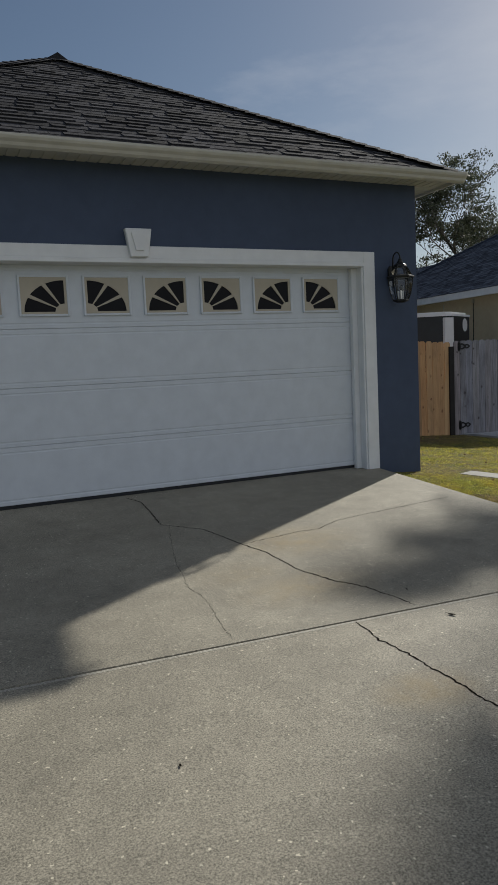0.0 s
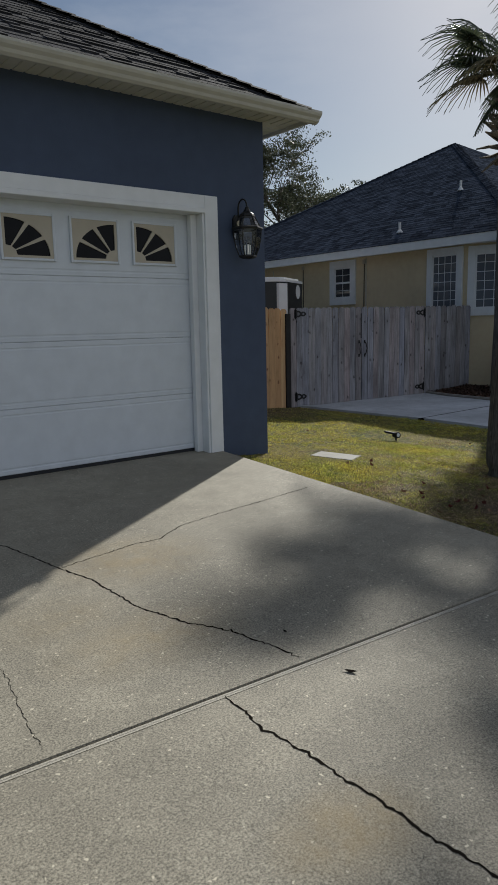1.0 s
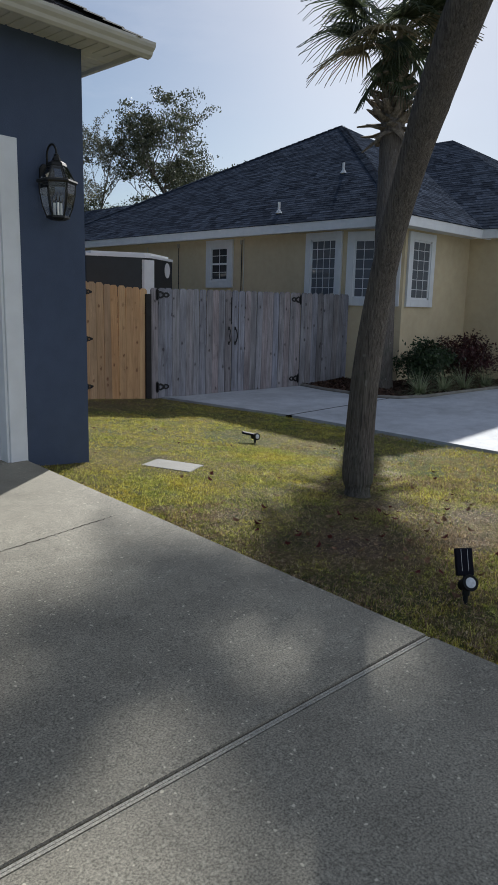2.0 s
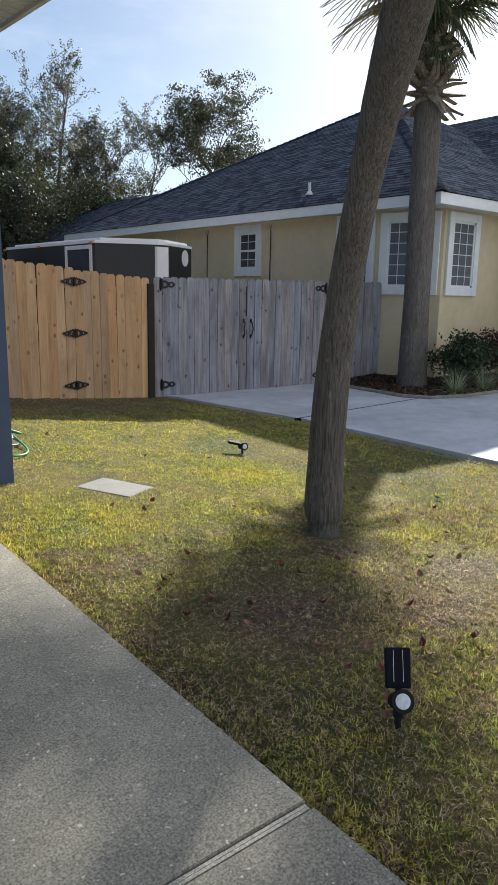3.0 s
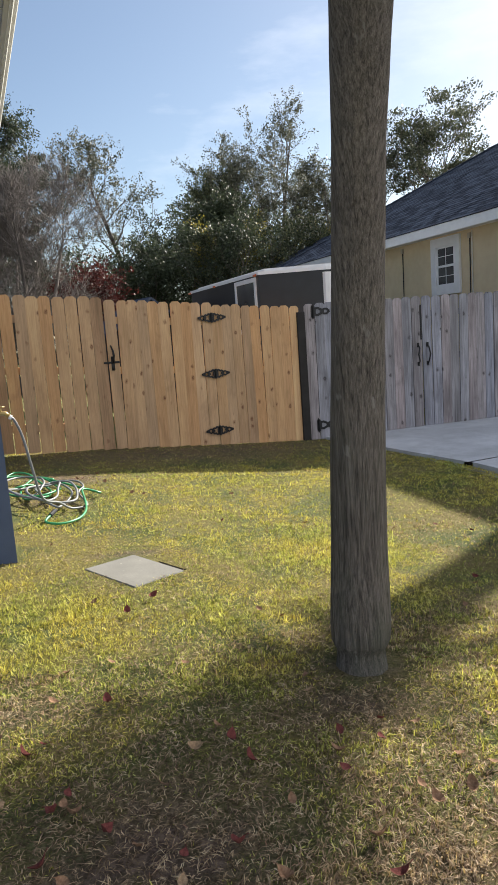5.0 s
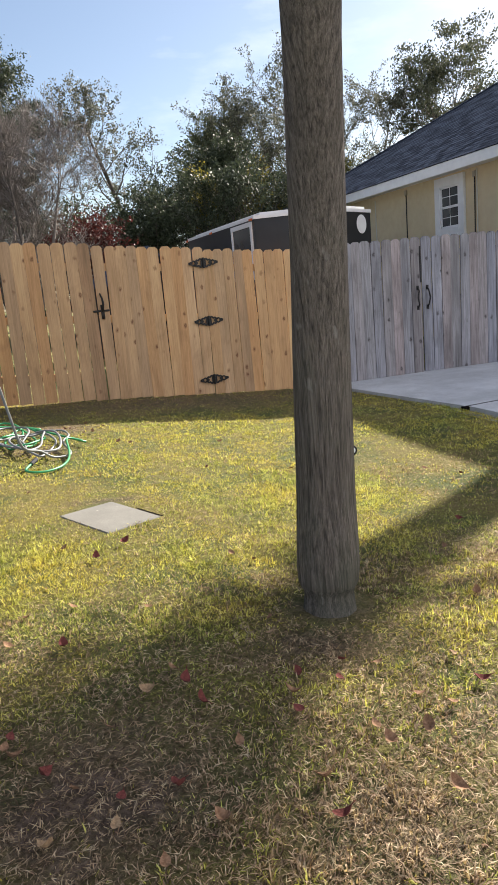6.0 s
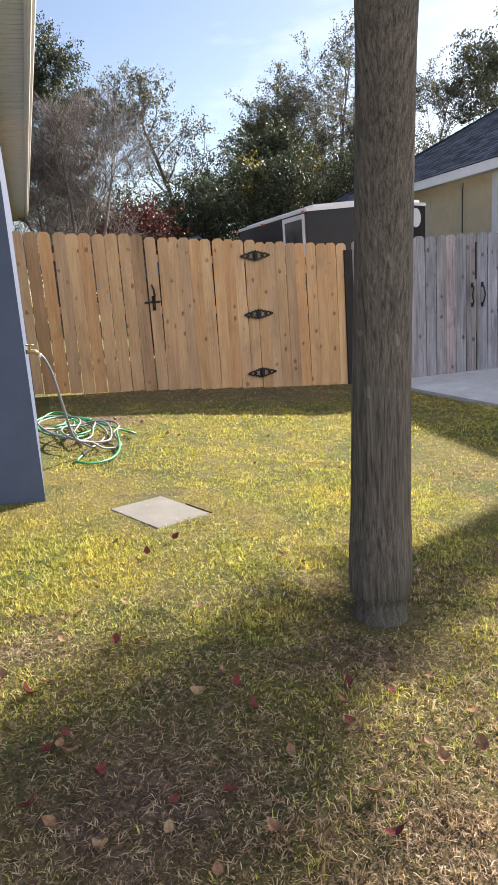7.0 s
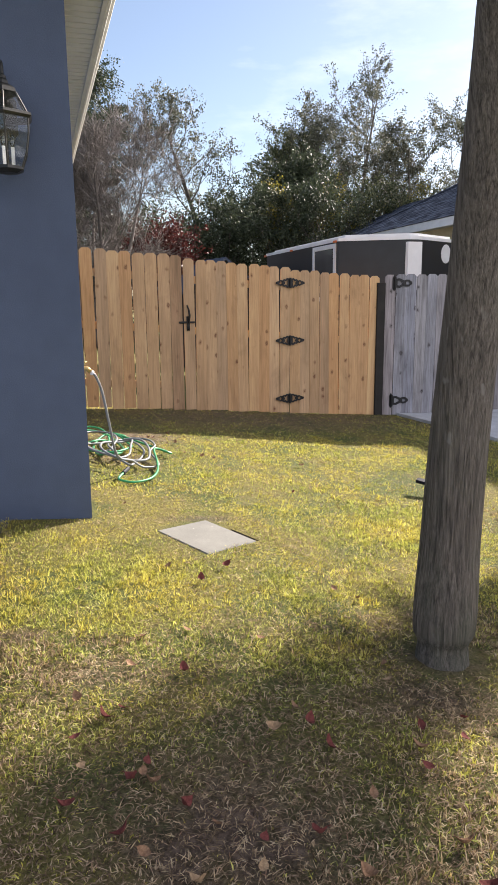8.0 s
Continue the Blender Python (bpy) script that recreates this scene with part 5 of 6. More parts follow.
# ---- trees ----
def make_tree(name, x, y, height, spread, trunk_r, seed, mat_, n_leaf, leaf, label, bare=0.0, low=0.25, stems=1, limbs=18, rise=0.7, lean=(0, 0), pads=0.0, gaps=0.6, top_heavy=False):
    """Tapered stems, limbs, side branches and twigs, with leaves strung along the twigs."""
    rnd = random.Random(seed)
    t = thing(name, pose(x, y, lawn_z(x, y)), label, "tree")
    wood, segs = bmesh.new(), []
    up = Vector((0, 0, 1))

    def curve(p, d, ln, k, wander, lift):
        pts = [p]
        for _ in range(k):
            d = (d + Vector((rnd.gauss(0, wander), rnd.gauss(0, wander), rnd.gauss(lift, wander * 0.6)))).normalized()
            pts.append(pts[-1] + d * ln / k)
        return pts

    def along(pts, u):
        f = min(max(u, 0.0), 0.999) * (len(pts) - 1)
        i = int(f)
        return pts[i].lerp(pts[i + 1], f - i), (pts[i + 1] - pts[i]).normalized()

    for k in range(stems):
        yaw = 2 * math.pi * k / stems + rnd.uniform(-0.5, 0.5)
        tilt = 0.0 if stems == 1 else rnd.uniform(0.10, 0.34)
        tall = height * (1.0 if k == 0 else rnd.uniform(0.7, 0.97))
        d0 = Vector((math.cos(yaw) * tilt + lean[0], math.sin(yaw) * tilt + lean[1], 1)).normalized()
        stem = curve(Vector((math.cos(yaw), math.sin(yaw), 0)) * (trunk_r * 0.8 if stems > 1 else 0) + Vector((0, 0, -0.1)), d0, tall * (0.88 if not any(lean) else 1.0), 10, 0.07, 0.03)
        r0 = trunk_r * (1.0 if stems == 1 else 0.7)
        tube(wood, stem, [r0 * (1.15 - 1.05 * (i / 10) ** 0.8) for i in range(11)], 8, False)
        count = max(5, limbs // stems)
        for i in range(count):
            u = low + (0.98 - low) * (i + rnd.random()) / count
            p, _ = along(stem, u)
            v = (u - low) / (1 - low)
            girth = (0.35 + 0.65 * math.sin(math.pi * min(1, 0.25 + 0.62 * v))) if top_heavy else min(1.0, 0.55 + v * 2.2) * (1 - v ** 2.4) ** 0.7 + 0.16
            ln = spread * 0.5 * girth * rnd.uniform(0.55, 1.2) * (1.0 if stems == 1 else 0.8)
            yaw2 = i * 2.399963 + rnd.uniform(-0.5, 0.5) + k
            d = Vector((math.cos(yaw2), math.sin(yaw2), rise * rnd.uniform(0.5, 1.4) + 0.8 * v)).normalized()
            limb = curve(p, d, ln, 6, 0.13, 0.05)
            rl = max(0.02, r0 * 0.36 * (1 - 0.72 * u))
            tube(wood, limb, [rl * (1 - 0.13 * j) for j in range(7)], 5, False)
            thick = rnd.uniform(1 - gaps, 1 + gaps)
            for j in range(7):
                w = 0.28 + 0.72 * (j + rnd.random()) / 7
                q, dl = along(limb, w)
                a = rnd.uniform(0, 2 * math.pi)
                e1 = dl.orthogonal().normalized()
                side = e1 * math.cos(a) + dl.cross(e1) * math.sin(a)
                db = (dl * 0.6 + side * rnd.uniform(0.5, 0.95) + up * 0.22).normalized()
                branch = curve(q, db, (0.5 + ln * 0.34) * rnd.uniform(0.6, 1.15), 4, 0.16, 0.06)
                tube(wood, branch, [rl * 0.36 * (1 - 0.2 * m) for m in range(5)], 4, False)
                for m in range(5):
                    g, dg = along(branch, 0.25 + 0.75 * (m + rnd.random()) / 5)
                    dt = (dg * 0.7 + Vector((rnd.gauss(0, 0.6), rnd.gauss(0, 0.6), rnd.gauss(0.15, 0.45)))).normalized()
                    reach = rnd.uniform(0.25, 0.62) * (1 + 0.02 * height)
                    segs.append((*g, *(g + dt * reach), thick * rnd.uniform(0.4, 1.3) * reach))
                    if bare:
                        tube(wood, [g, g + dt * reach * 0.55, g + dt * reach + up * 0.06], [0.012, 0.009, 0.004], 3, False)
                if not pads:
                    segs.append((*branch[1], *branch[4], thick * 0.5))
    part("trunk", wood, M_TREEBARK if not bare else M_TWIG, t, smooth=True)
    gen = np.random.default_rng(seed)
    c = np.array(segs)
    pick = c[gen.choice(len(c), n_leaf, p=c[:, 6] / c[:, 6].sum())]
    f = gen.uniform(0.55 if pads else 0.1, 1.05, (n_leaf, 1))
    way = pick[:, 3:6] - pick[:, :3]
    pos = pick[:, :3] + way * f + gen.normal(0, 1, (n_leaf, 3)) * (np.array([pads, pads, pads * 0.35]) if pads else 0.075)
    way /= np.linalg.norm(way, axis=1, keepdims=True) + 1e-6
    a = gen.normal(0, 1, (n_leaf, 3)) * (0.35 if bare else 0.75) + way * 0.8
    a /= np.linalg.norm(a, axis=1, keepdims=True)
    b = np.cross(a, gen.normal(0, 1, (n_leaf, 3)))
    b /= np.linalg.norm(b, axis=1, keepdims=True)
    if bare:
        b = b * bare
    s = leaf * gen.uniform(0.6, 1.4, (n_leaf, 1))
    v = np.stack([pos - a * s, pos + b * s * 0.45, pos + a * s, pos - b * s * 0.45], 1).reshape(-1, 3)
    fast_mesh("crown", v, np.arange(n_leaf * 4).reshape(-1, 4), 4, mat_, t)
    return t


M_OAK = leaf_mat("oak_leaf", [(0, (0.034, 0.044, 0.023)), (0.55, (0.070, 0.084, 0.043)), (0.9, (0.12, 0.13, 0.068)), (1, (0.22, 0.20, 0.075))], 0.55, 0.35)
M_OAKGREY = leaf_mat("grey_oak_leaf", [(0, (0.045, 0.050, 0.036)), (0.6, (0.10, 0.106, 0.076)), (1, (0.19, 0.187, 0.135))], 0.5, 0.35)
M_CONIFER = leaf_mat("pine_needle", [(0, (0.026, 0.0364, 0.0221)), (1, (0.0806, 0.0988, 0.052))], 0.5, 0.2)
M_PINETOP = leaf_mat("grey_green_needle", [(0, (0.035, 0.044, 0.030)), (1, (0.12, 0.13, 0.08))], 0.5, 0.3)
M_YELLOWLEAF = leaf_mat("yellowing_leaf", [(0, (0.07, 0.08, 0.02)), (1, (0.26, 0.21, 0.035))], 0.5, 0.5)
M_REDLEAF = leaf_mat("red_leaf", [(0, (0.045, 0.014, 0.013)), (1, (0.11, 0.03, 0.024))], 0.5, 0.3)
M_TWIG = leaf_mat("grey_twig", [(0, (0.10, 0.088, 0.08)), (1, (0.25, 0.22, 0.20))], 0.9, 0.0)


def away(x, y, bearing, dist):
    a = radians(bearing)
    return x + math.sin(a) * dist, y + math.cos(a) * dist


def grove(kind, bearing, dist, top, spread, seed, mat_, n, leaf, label, **k):
    x, y = away(5.4, 2.9, bearing, dist)
    make_tree(kind, x, y, top, spread, top * 0.022, seed, mat_, n, leaf, label, **k)


grove("oak_tree", 1.5, 30, 10.0, 7, 21, M_CONIFER, 60000, 0.048, "dark green live oak behind the fence", low=0.3, limbs=22, pads=0.16)
grove("oak_tree", 22, 40, 14.4, 10, 41, M_OAKGREY, 62000, 0.052, "tall open-crowned oak behind the fence", stems=4, limbs=52, low=0.16, rise=1.2, gaps=0.8)
grove("oak_tree", 28, 38, 11.4, 9, 23, M_OAKGREY, 48000, 0.052, "open-crowned oak behind the trailer", stems=3, limbs=42, low=0.14, rise=1.1, gaps=0.8)
grove("oak_tree", 18, 38, 10.8, 7, 42, M_OAK, 42000, 0.052, "open-crowned oak behind the fence", stems=3, limbs=36, low=0.16, rise=1.1, gaps=0.7)
grove("oak_tree", 14.0, 36, 10.4, 5.5, 24, M_OAKGREY, 12000, 0.055, "leaning oak with sparse leaves behind the fence", lean=(-0.5, 0), low=0.42, limbs=14, rise=0.4)
grove("oak_tree", 15.0, 33, 7.4, 6, 25, M_CONIFER, 38000, 0.062, "dense dark evergreen behind the fence", low=0.08, limbs=30, gaps=0.3)
grove("pine_tree", 38.0, 38, 12.6, 8.0, 26, M_PINETOP, 26000, 0.075, "tall pine behind the neighbour's roof", low=0.42, limbs=22, rise=0.45, pads=0.22, top_heavy=True)
grove("pine_tree", 39.5, 48, 10.4, 7, 27, M_PINETOP, 20000, 0.09, "dark pine behind the neighbour's roof", low=0.35, pads=0.2, rise=0.5)
grove("pine_tree", 46, 50, 9.5, 8, 34, M_PINETOP, 20000, 0.09, "dark pine behind the neighbour's roof", low=0.4, pads=0.22, rise=0.4, top_heavy=True)
grove("oak_tree", 20.0, 30, 6.2, 4.5, 28, M_YELLOWLEAF, 9000, 0.052, "yellowing sapling behind the trailer", low=0.15, stems=3, limbs=24, rise=1.2, gaps=0.8)
grove("oak_tree", 25.5, 33, 6.4, 4, 43, M_YELLOWLEAF, 6000, 0.052, "yellowing sapling behind the trailer", low=0.3, stems=2, limbs=16, rise=1.2, gaps=0.8)
grove("oak_tree", -7, 36, 11.5, 9, 29, M_OAK, 30000, 0.07, "dark green oak behind the house", limbs=24, pads=0.16)
grove("bare_tree", 2.5, 21, 6.4, 5.6, 30, M_TWIG, 36000, 0.13, "leafless grey shrub tree behind the fence", low=0.1, stems=4, limbs=44, rise=0.9, bare=0.09, gaps=0.3)
grove("shrub", 8.0, 23, 3.6, 4, 31, M_REDLEAF, 13000, 0.05, "dark red shrub behind the fence", low=0.06, stems=3, limbs=30, rise=0.9)
grove("shrub", 12.6, 27, 5.0, 6, 32, M_CONIFER, 30000, 0.055, "dark evergreen shrub behind the fence", low=0.05, stems=3, limbs=36, gaps=0.3)
grove("shrub", 18, 28, 5.4, 7, 33, M_CONIFER, 26000, 0.055, "dark green undergrowth behind the trailer", low=0.05, stems=3, limbs=36)
grove("shrub", 5.5, 26, 4.2, 6, 36, M_CONIFER, 20000, 0.055, "dark evergreen shrub behind the fence", low=0.05, stems=3, limbs=30)
grove("shrub", 25, 32, 6.0, 8, 35, M_OAK, 28000, 0.058, "dark green undergrowth behind the trailer", low=0.05, stems=4, limbs=40)


# ---- a small shed behind the fence ----
shed = thing("garden_shed", pose(8.6, 18.6, -0.24, 0, 0, 12), "small dark-roofed garden shed behind the fence", "shed")
part("wall", boxed(-0.85, 0.85, -0.6, 0.6, 0, 1.86), M_DARKWOOD, shed)
for sd_ in (-1, 1):
    bm = bmesh.new()
    prism(bm, [(0, -0.7, 2.52), (sd_ * 1.0, -0.7, 1.80), (sd_ * 1.0, -0.7, 1.86), (0, -0.7, 2.58)], (0, 1.4, 0))
    part("roof_slope", bm, M_SHINGLE2, shed)
bm = bmesh.new()
prism(bm, [(-0.85, -0.6, 1.86), (0.85, -0.6, 1.86), (0, -0.6, 2.49)], (0, 1.2, 0))
part("gable", bm, M_DARKWOOD, shed)

# ---- things on the lawn ----
slab = part("valve_box_lid", boxed(-0.185, 0.185, -0.225, 0.225, -0.04, 0.025, 0.006), M_LID)
part("soil_gap", boxed(-0.18, 0.215, -0.22, 0.258, -0.05, 0.019, 0.004), M_CRACK, slab, "dark soil gap round the lid")
tagged(slab, "pale square concrete utility lid set in the grass", "utility lid")
gx, gy = (lawn_z(6.22, 6.78) - lawn_z(5.82, 6.78)) / 0.4, (lawn_z(6.02, 6.98) - lawn_z(6.02, 6.58)) / 0.4
slab.matrix_basis = pose(6.02, 6.80, lawn_z(6.02, 6.80) - 0.020, math.degrees(gy), -math.degrees(gx), 0) @ pose(0, 0, 0, 0, 0, 29)


def make_spotlight(x, y, yaw, nod, panel_yaw, panel_tilt, label, strips=True, drop=0.0, head_z=0.115):
    """A stake-mounted solar spotlight: stake, round head with a pale lens, and a solar panel on an arm."""
    s = thing("solar_spotlight", pose(x, y, lawn_z(x, y), 0, 0, yaw) @ Matrix.Scale(0.93, 4), label, "garden light", "solar lights on the lawn")
    bm = bmesh.new()
    tube(bm, [(0, 0, -0.06), (0, 0, 0.0), (0, 0, 0.07)], [0.006, 0.014, 0.014], 8)
    tube(bm, [(0, 0, 0.055), (0, 0, 0.085)], 0.022, 10)
    part("stake", bm, M_BLACK, s)
    head = new("head")
    head.empty_display_size = 0.05
    head.parent, head.matrix_basis = s, pose(0, 0, head_z, nod, 0, 0)
    bm = bmesh.new()
    tube(bm, [(0, 0.055, 0), (0, 0.045, 0), (0, 0.0, 0), (0, -0.045, 0), (0, -0.05, 0)], [0.022, 0.032, 0.036, 0.045, 0.043], 20)
    part("housing", bm, M_PLASTIC, head)
    bm = bmesh.new()
    tube(bm, [(0, -0.049, 0), (0, -0.052, 0), (0, -0.054, 0)], [0.029, 0.028, 0.016], 20)
    part("lens", bm, M_LENS, head, "pale round lens")
    pan = new("panel")
    pan.empty_display_size = 0.05
    pan.parent, pan.matrix_basis = s, pose(0, 0.02, 0.15 - drop, 0, 0, panel_yaw) @ pose(0, 0, 0, panel_tilt, 0, 0)
    part("solar_panel", boxed(-0.048, 0.048, -0.008, 0.018, 0.005, 0.153, 0.004), M_SOLAR, pan, "dark solar panel")
    for u in (-0.018, 0.018) if strips else ():
        part("contact_strip", boxed(u - 0.0007, u + 0.0007, -0.0092, -0.0075, 0.030, 0.146), M_WHITEMETAL, pan)
    bm = bmesh.new()
    tube(bm, [(0, 0.0, 0.10), (0, 0.035, 0.125 - drop * 0.4), (0, 0.025, 0.165 - drop)], 0.010, 8)
    part("bracket", bm, M_BLACK, s)
    return s


M_PLASTIC = plain("black_plastic", (0.008, 0.008, 0.009), 0.6, var=0.2, relief=0.05, spec=0.2)
M_LENS = plain("pale_lens", (0.62, 0.64, 0.66), 0.12, var=0.15, scale=60, relief=0.3, fine=300)
M_SOLAR = plain("solar_cell", (0.012, 0.012, 0.018), 0.6, var=0.2, relief=0, spec=0.05)
make_spotlight(5.38, 3.70, -36, -30, -3, -22, "black solar spotlight with an upright panel on the lawn")
make_spotlight(8.02, 7.74, -8, -8, 62, -78, "black solar spotlight with a flat panel on the sunlit lawn", False, 0.040, 0.085)


# ---- hose ----
def make_hose():
    tap = thing("garden_tap", HOUSE @ pose(0.0, 0.62, 0.98), "brass garden tap on the stucco wall", "tap")
    bm = bmesh.new()
    tube(bm, [(-0.02, 0, 0), (0.03, 0, 0), (0.055, 0, 0), (0.075, 0, -0.02)], [0.014, 0.014, 0.017, 0.016], 10)
    part("spout", bm, M_BRASS, tap, smooth=True)
    bm = bmesh.new()
    tube(bm, [(0.03, 0, 0.01), (0.03, 0, 0.04)], 0.007, 8)
    tube(bm, [(0.03 + 0.024 * math.cos(a), 0.024 * math.sin(a), 0.043) for a in np.linspace(0, 2 * math.pi, 13)], 0.005, 6, False)
    part("handle", bm, M_BRASS, tap)
    gz = lawn_z
    for col, lab, loops, seed, start in ((M_HOSEGREY, "grey garden hose running from the tap into a loose coil", 4.4, 1, True), (M_HOSEGREEN, "green garden hose in a loose coil on the grass", 3.2, 2, False)):
        rnd = random.Random(seed)
        pts = []
        if start:
            w = HOUSE @ Vector((0.08, 0.62, 0.955))
            pts += [w, w + Vector((0.03, 0.01, -0.03)), w + Vector((0.07, 0.05, -0.15)), w + Vector((0.11, 0.12, -0.38)), w + Vector((0.16, 0.22, -0.62)), Vector((5.74, 8.18, 0.25)), Vector((5.84, 8.30, 0.165)), Vector((5.97, 8.42, 0.15))]
        cx, cy = (5.66, 8.86) if start else (5.60, 9.12)
        n = int(loops * 14)
        for i in range(n):
            a = 2 * math.pi * i / 14 + (0.4 if start else 2.0) - 0.9
            r = 0.25 + 0.09 * math.sin(i * 0.37 + seed) + rnd.uniform(-0.02, 0.02)
            x, y = cx + r * 0.72 * math.cos(a) + 0.10 * math.sin(i * 0.13 + seed), cy + r * (1.5 + 0.4 * math.sin(i * 0.21)) * math.sin(a) + 0.2 * math.cos(i * 0.16 + seed)
            pts.append(Vector((x, y, gz(x, y) + 0.022 + 0.014 * (i // 14) + 0.022 * (1 + math.sin(i * 0.9 + 0.3 * math.sin(i * 0.31))) + 0.016 * (2 - seed))))
        if not start:
            pts += [Vector((x, y, gz(x, y) + h)) for x, y, h in ((6.12, 8.80, 0.04), (5.98, 8.75, 0.09), (5.96, 8.45, 0.05), (5.93, 8.20, 0.03), (5.85, 7.98, 0.025), (5.72, 7.87, 0.025), (5.62, 7.92, 0.03), (5.66, 8.02, 0.05))]
        path = []
        for i in range(len(pts) - 1):
            p0, p1, p2, p3 = pts[max(0, i - 1)], pts[i], pts[i + 1], pts[min(len(pts) - 1, i + 2)]
            for k in range(4):
                t = k / 4
                path.append(0.5 * (2 * p1 + (p2 - p0) * t + (2 * p0 - 5 * p1 + 4 * p2 - p3) * t * t + (3 * p1 - p0 - 3 * p2 + p3) * t ** 3))
        path.append(pts[-1])
        bm = bmesh.new()
        tube(bm, path, 0.009, 8)
        hose = thing("garden_hose", Matrix.Identity(4), lab, "hose")
        part("hose_line", bm, col, hose, smooth=True)
        bm = bmesh.new()
        e, f = (path[0], path[2]) if start else (path[-1], path[-1] + (path[-1] - path[-3]).normalized() * 0.09)
        tube(bm, [e, f], 0.016, 10)
        part("coupling", bm, M_TRIM if start else M_BLACK, hose)


M_BRASS = plain("old_brass", (0.45, 0.33, 0.14), 0.4, 0.8, var=0.2)
M_HOSEGREY = plain("grey_hose", (0.19, 0.20, 0.205), 0.45, var=0.15, scale=20, relief=0.1)
M_HOSEGREEN = plain("green_hose", (0.03, 0.26, 0.10), 0.4, var=0.2, scale=20, relief=0.1)
make_hose()


# ---- the neighbour's planting bed ----
BED = ((12.72, 11.02), (12.52, 10.3), (12.48, 9.66), (12.42, 9.1), (12.62, 8.72), (13.15, 8.5), (14.0, 8.42), (15.2, 8.36), (17.0, 8.3))


def make_bed():
    bed = thing("mulch_bed", pose(0, 0, 0), "brown mulch bed with a low edging beside the yellow house", "planting bed", kind="structure")
    bm = bmesh.new()
    outer = [bm.verts.new((x, y, lawn_z(x, y) + 0.045)) for x, y in BED]
    inner = [bm.verts.new((x, y, lawn_z(x, y) + 0.09)) for x, y in ((13.95, 10.95), (13.9, 10.9), (13.9, 10.7), (13.95, 10.6), (14.2, 10.4), (14.5, 10.0), (14.9, 9.86), (15.8, 9.86), (17.0, 9.86))]
    for i in range(len(BED) - 1):
        bm.faces.new((outer[i], outer[i + 1], inner[i + 1], inner[i]))
    bmesh.ops.subdivide_edges(bm, edges=bm.edges[:], cuts=5, use_grid_fill=True)
    for v in bm.verts:
        v.co.z += 0.018 * noise.noise(v.co * 5.0)
    part("mulch", bm, M_MULCH, bed, smooth=True)
    gen = np.random.default_rng(3)
    n = 5000
    u = gen.uniform(0, len(BED) - 1.001, n)
    k, f = u.astype(int), (u % 1)[:, None]
    B = np.array(BED)
    p = B[k] * (1 - f) + B[k + 1] * f
    inn = np.array([(13.95, 10.95), (13.9, 10.9), (13.9, 10.7), (13.95, 10.6), (14.2, 10.4), (14.5, 10.0), (14.9, 9.86), (15.8, 9.86), (17.0, 9.86)])
    q = inn[k] * (1 - f) + inn[k + 1] * f
    w = gen.uniform(0.02, 1, (n, 1))
    xy = p * (1 - w) + q * w
    z = np.array([lawn_z(a, b) for a, b in xy]) + 0.05 + 0.045 * w[:, 0] + gen.uniform(0, 0.02, n)
    pos = np.column_stack([xy, z])
    a = gen.normal(0, 1, (n, 3)) * (1, 1, 0.35)
    a /= np.linalg.norm(a, axis=1, keepdims=True)
    b = np.cross(a, gen.normal(0, 0.4, (n, 3)) + (0, 0, 1))
    b /= np.linalg.norm(b, axis=1, keepdims=True)
    s = gen.uniform(0.02, 0.05, (n, 1))
    v = np.stack([pos - a * s - b * s * 0.3, pos + a * s - b * s * 0.3, pos + a * s + b * s * 0.3, pos - a * s + b * s * 0.3], 1).reshape(-1, 3)
    tagged(fast_mesh("mulch_chips", v, np.arange(n * 4).reshape(-1, 4), 4, M_CHIP, bed), kind="stuff")
    bm = bmesh.new()
    tube(bm, [(x, y, lawn_z(x, y) + 0.05) for x, y in BED], 0.035, 8)
    part("edging", bm, M_EDGING, bed)


def make_shrub(x, y, w, h, seed, mat_, label, n=5000, leaf=0.035):
    rnd = random.Random(seed)
    s = thing("garden_shrub", pose(x, y, lawn_z(x, y) + 0.06), label, "shrub")
    bm = bmesh.new()
    ends = []
    for i in range(26):
        a, t = rnd.uniform(0, 2 * math.pi), rnd.uniform(0.15, 1.0)
        end = Vector((math.cos(a) * w * 0.5 * t, math.sin(a) * w * 0.4 * t, h * (1.0 - 0.45 * t * t) * rnd.uniform(0.7, 1.05)))
        mid = end * 0.5 + Vector((0, 0, 0.05))
        tube(bm, [(0, 0, -0.05), mid, end], [0.010, 0.007, 0.003], 4, False)
        ends += [mid, end, end]
    part("stems", bm, M_TREEBARK, s)
    gen = np.random.default_rng(seed)
    c = np.array([list(e) for e in ends])[gen.integers(0, len(ends), n)]
    pos = c + gen.normal(0, 1, (n, 3)) * (w * 0.085, w * 0.085, h * 0.10)
    pos[:, 2] = np.abs(pos[:, 2])
    a = gen.normal(0, 1, (n, 3))
    a /= np.linalg.norm(a, axis=1, keepdims=True)
    b = np.cross(a, gen.normal(0, 1, (n, 3)))
    b /= np.linalg.norm(b, axis=1, keepdims=True)
    k = leaf * gen.uniform(0.6, 1.3, (n, 1))
    v = np.stack([pos - a * k, pos + b * k * 0.45, pos + a * k, pos - b * k * 0.45], 1).reshape(-1, 3)
    fast_mesh("foliage", v, np.arange(n * 4).reshape(-1, 4), 4, mat_, s)


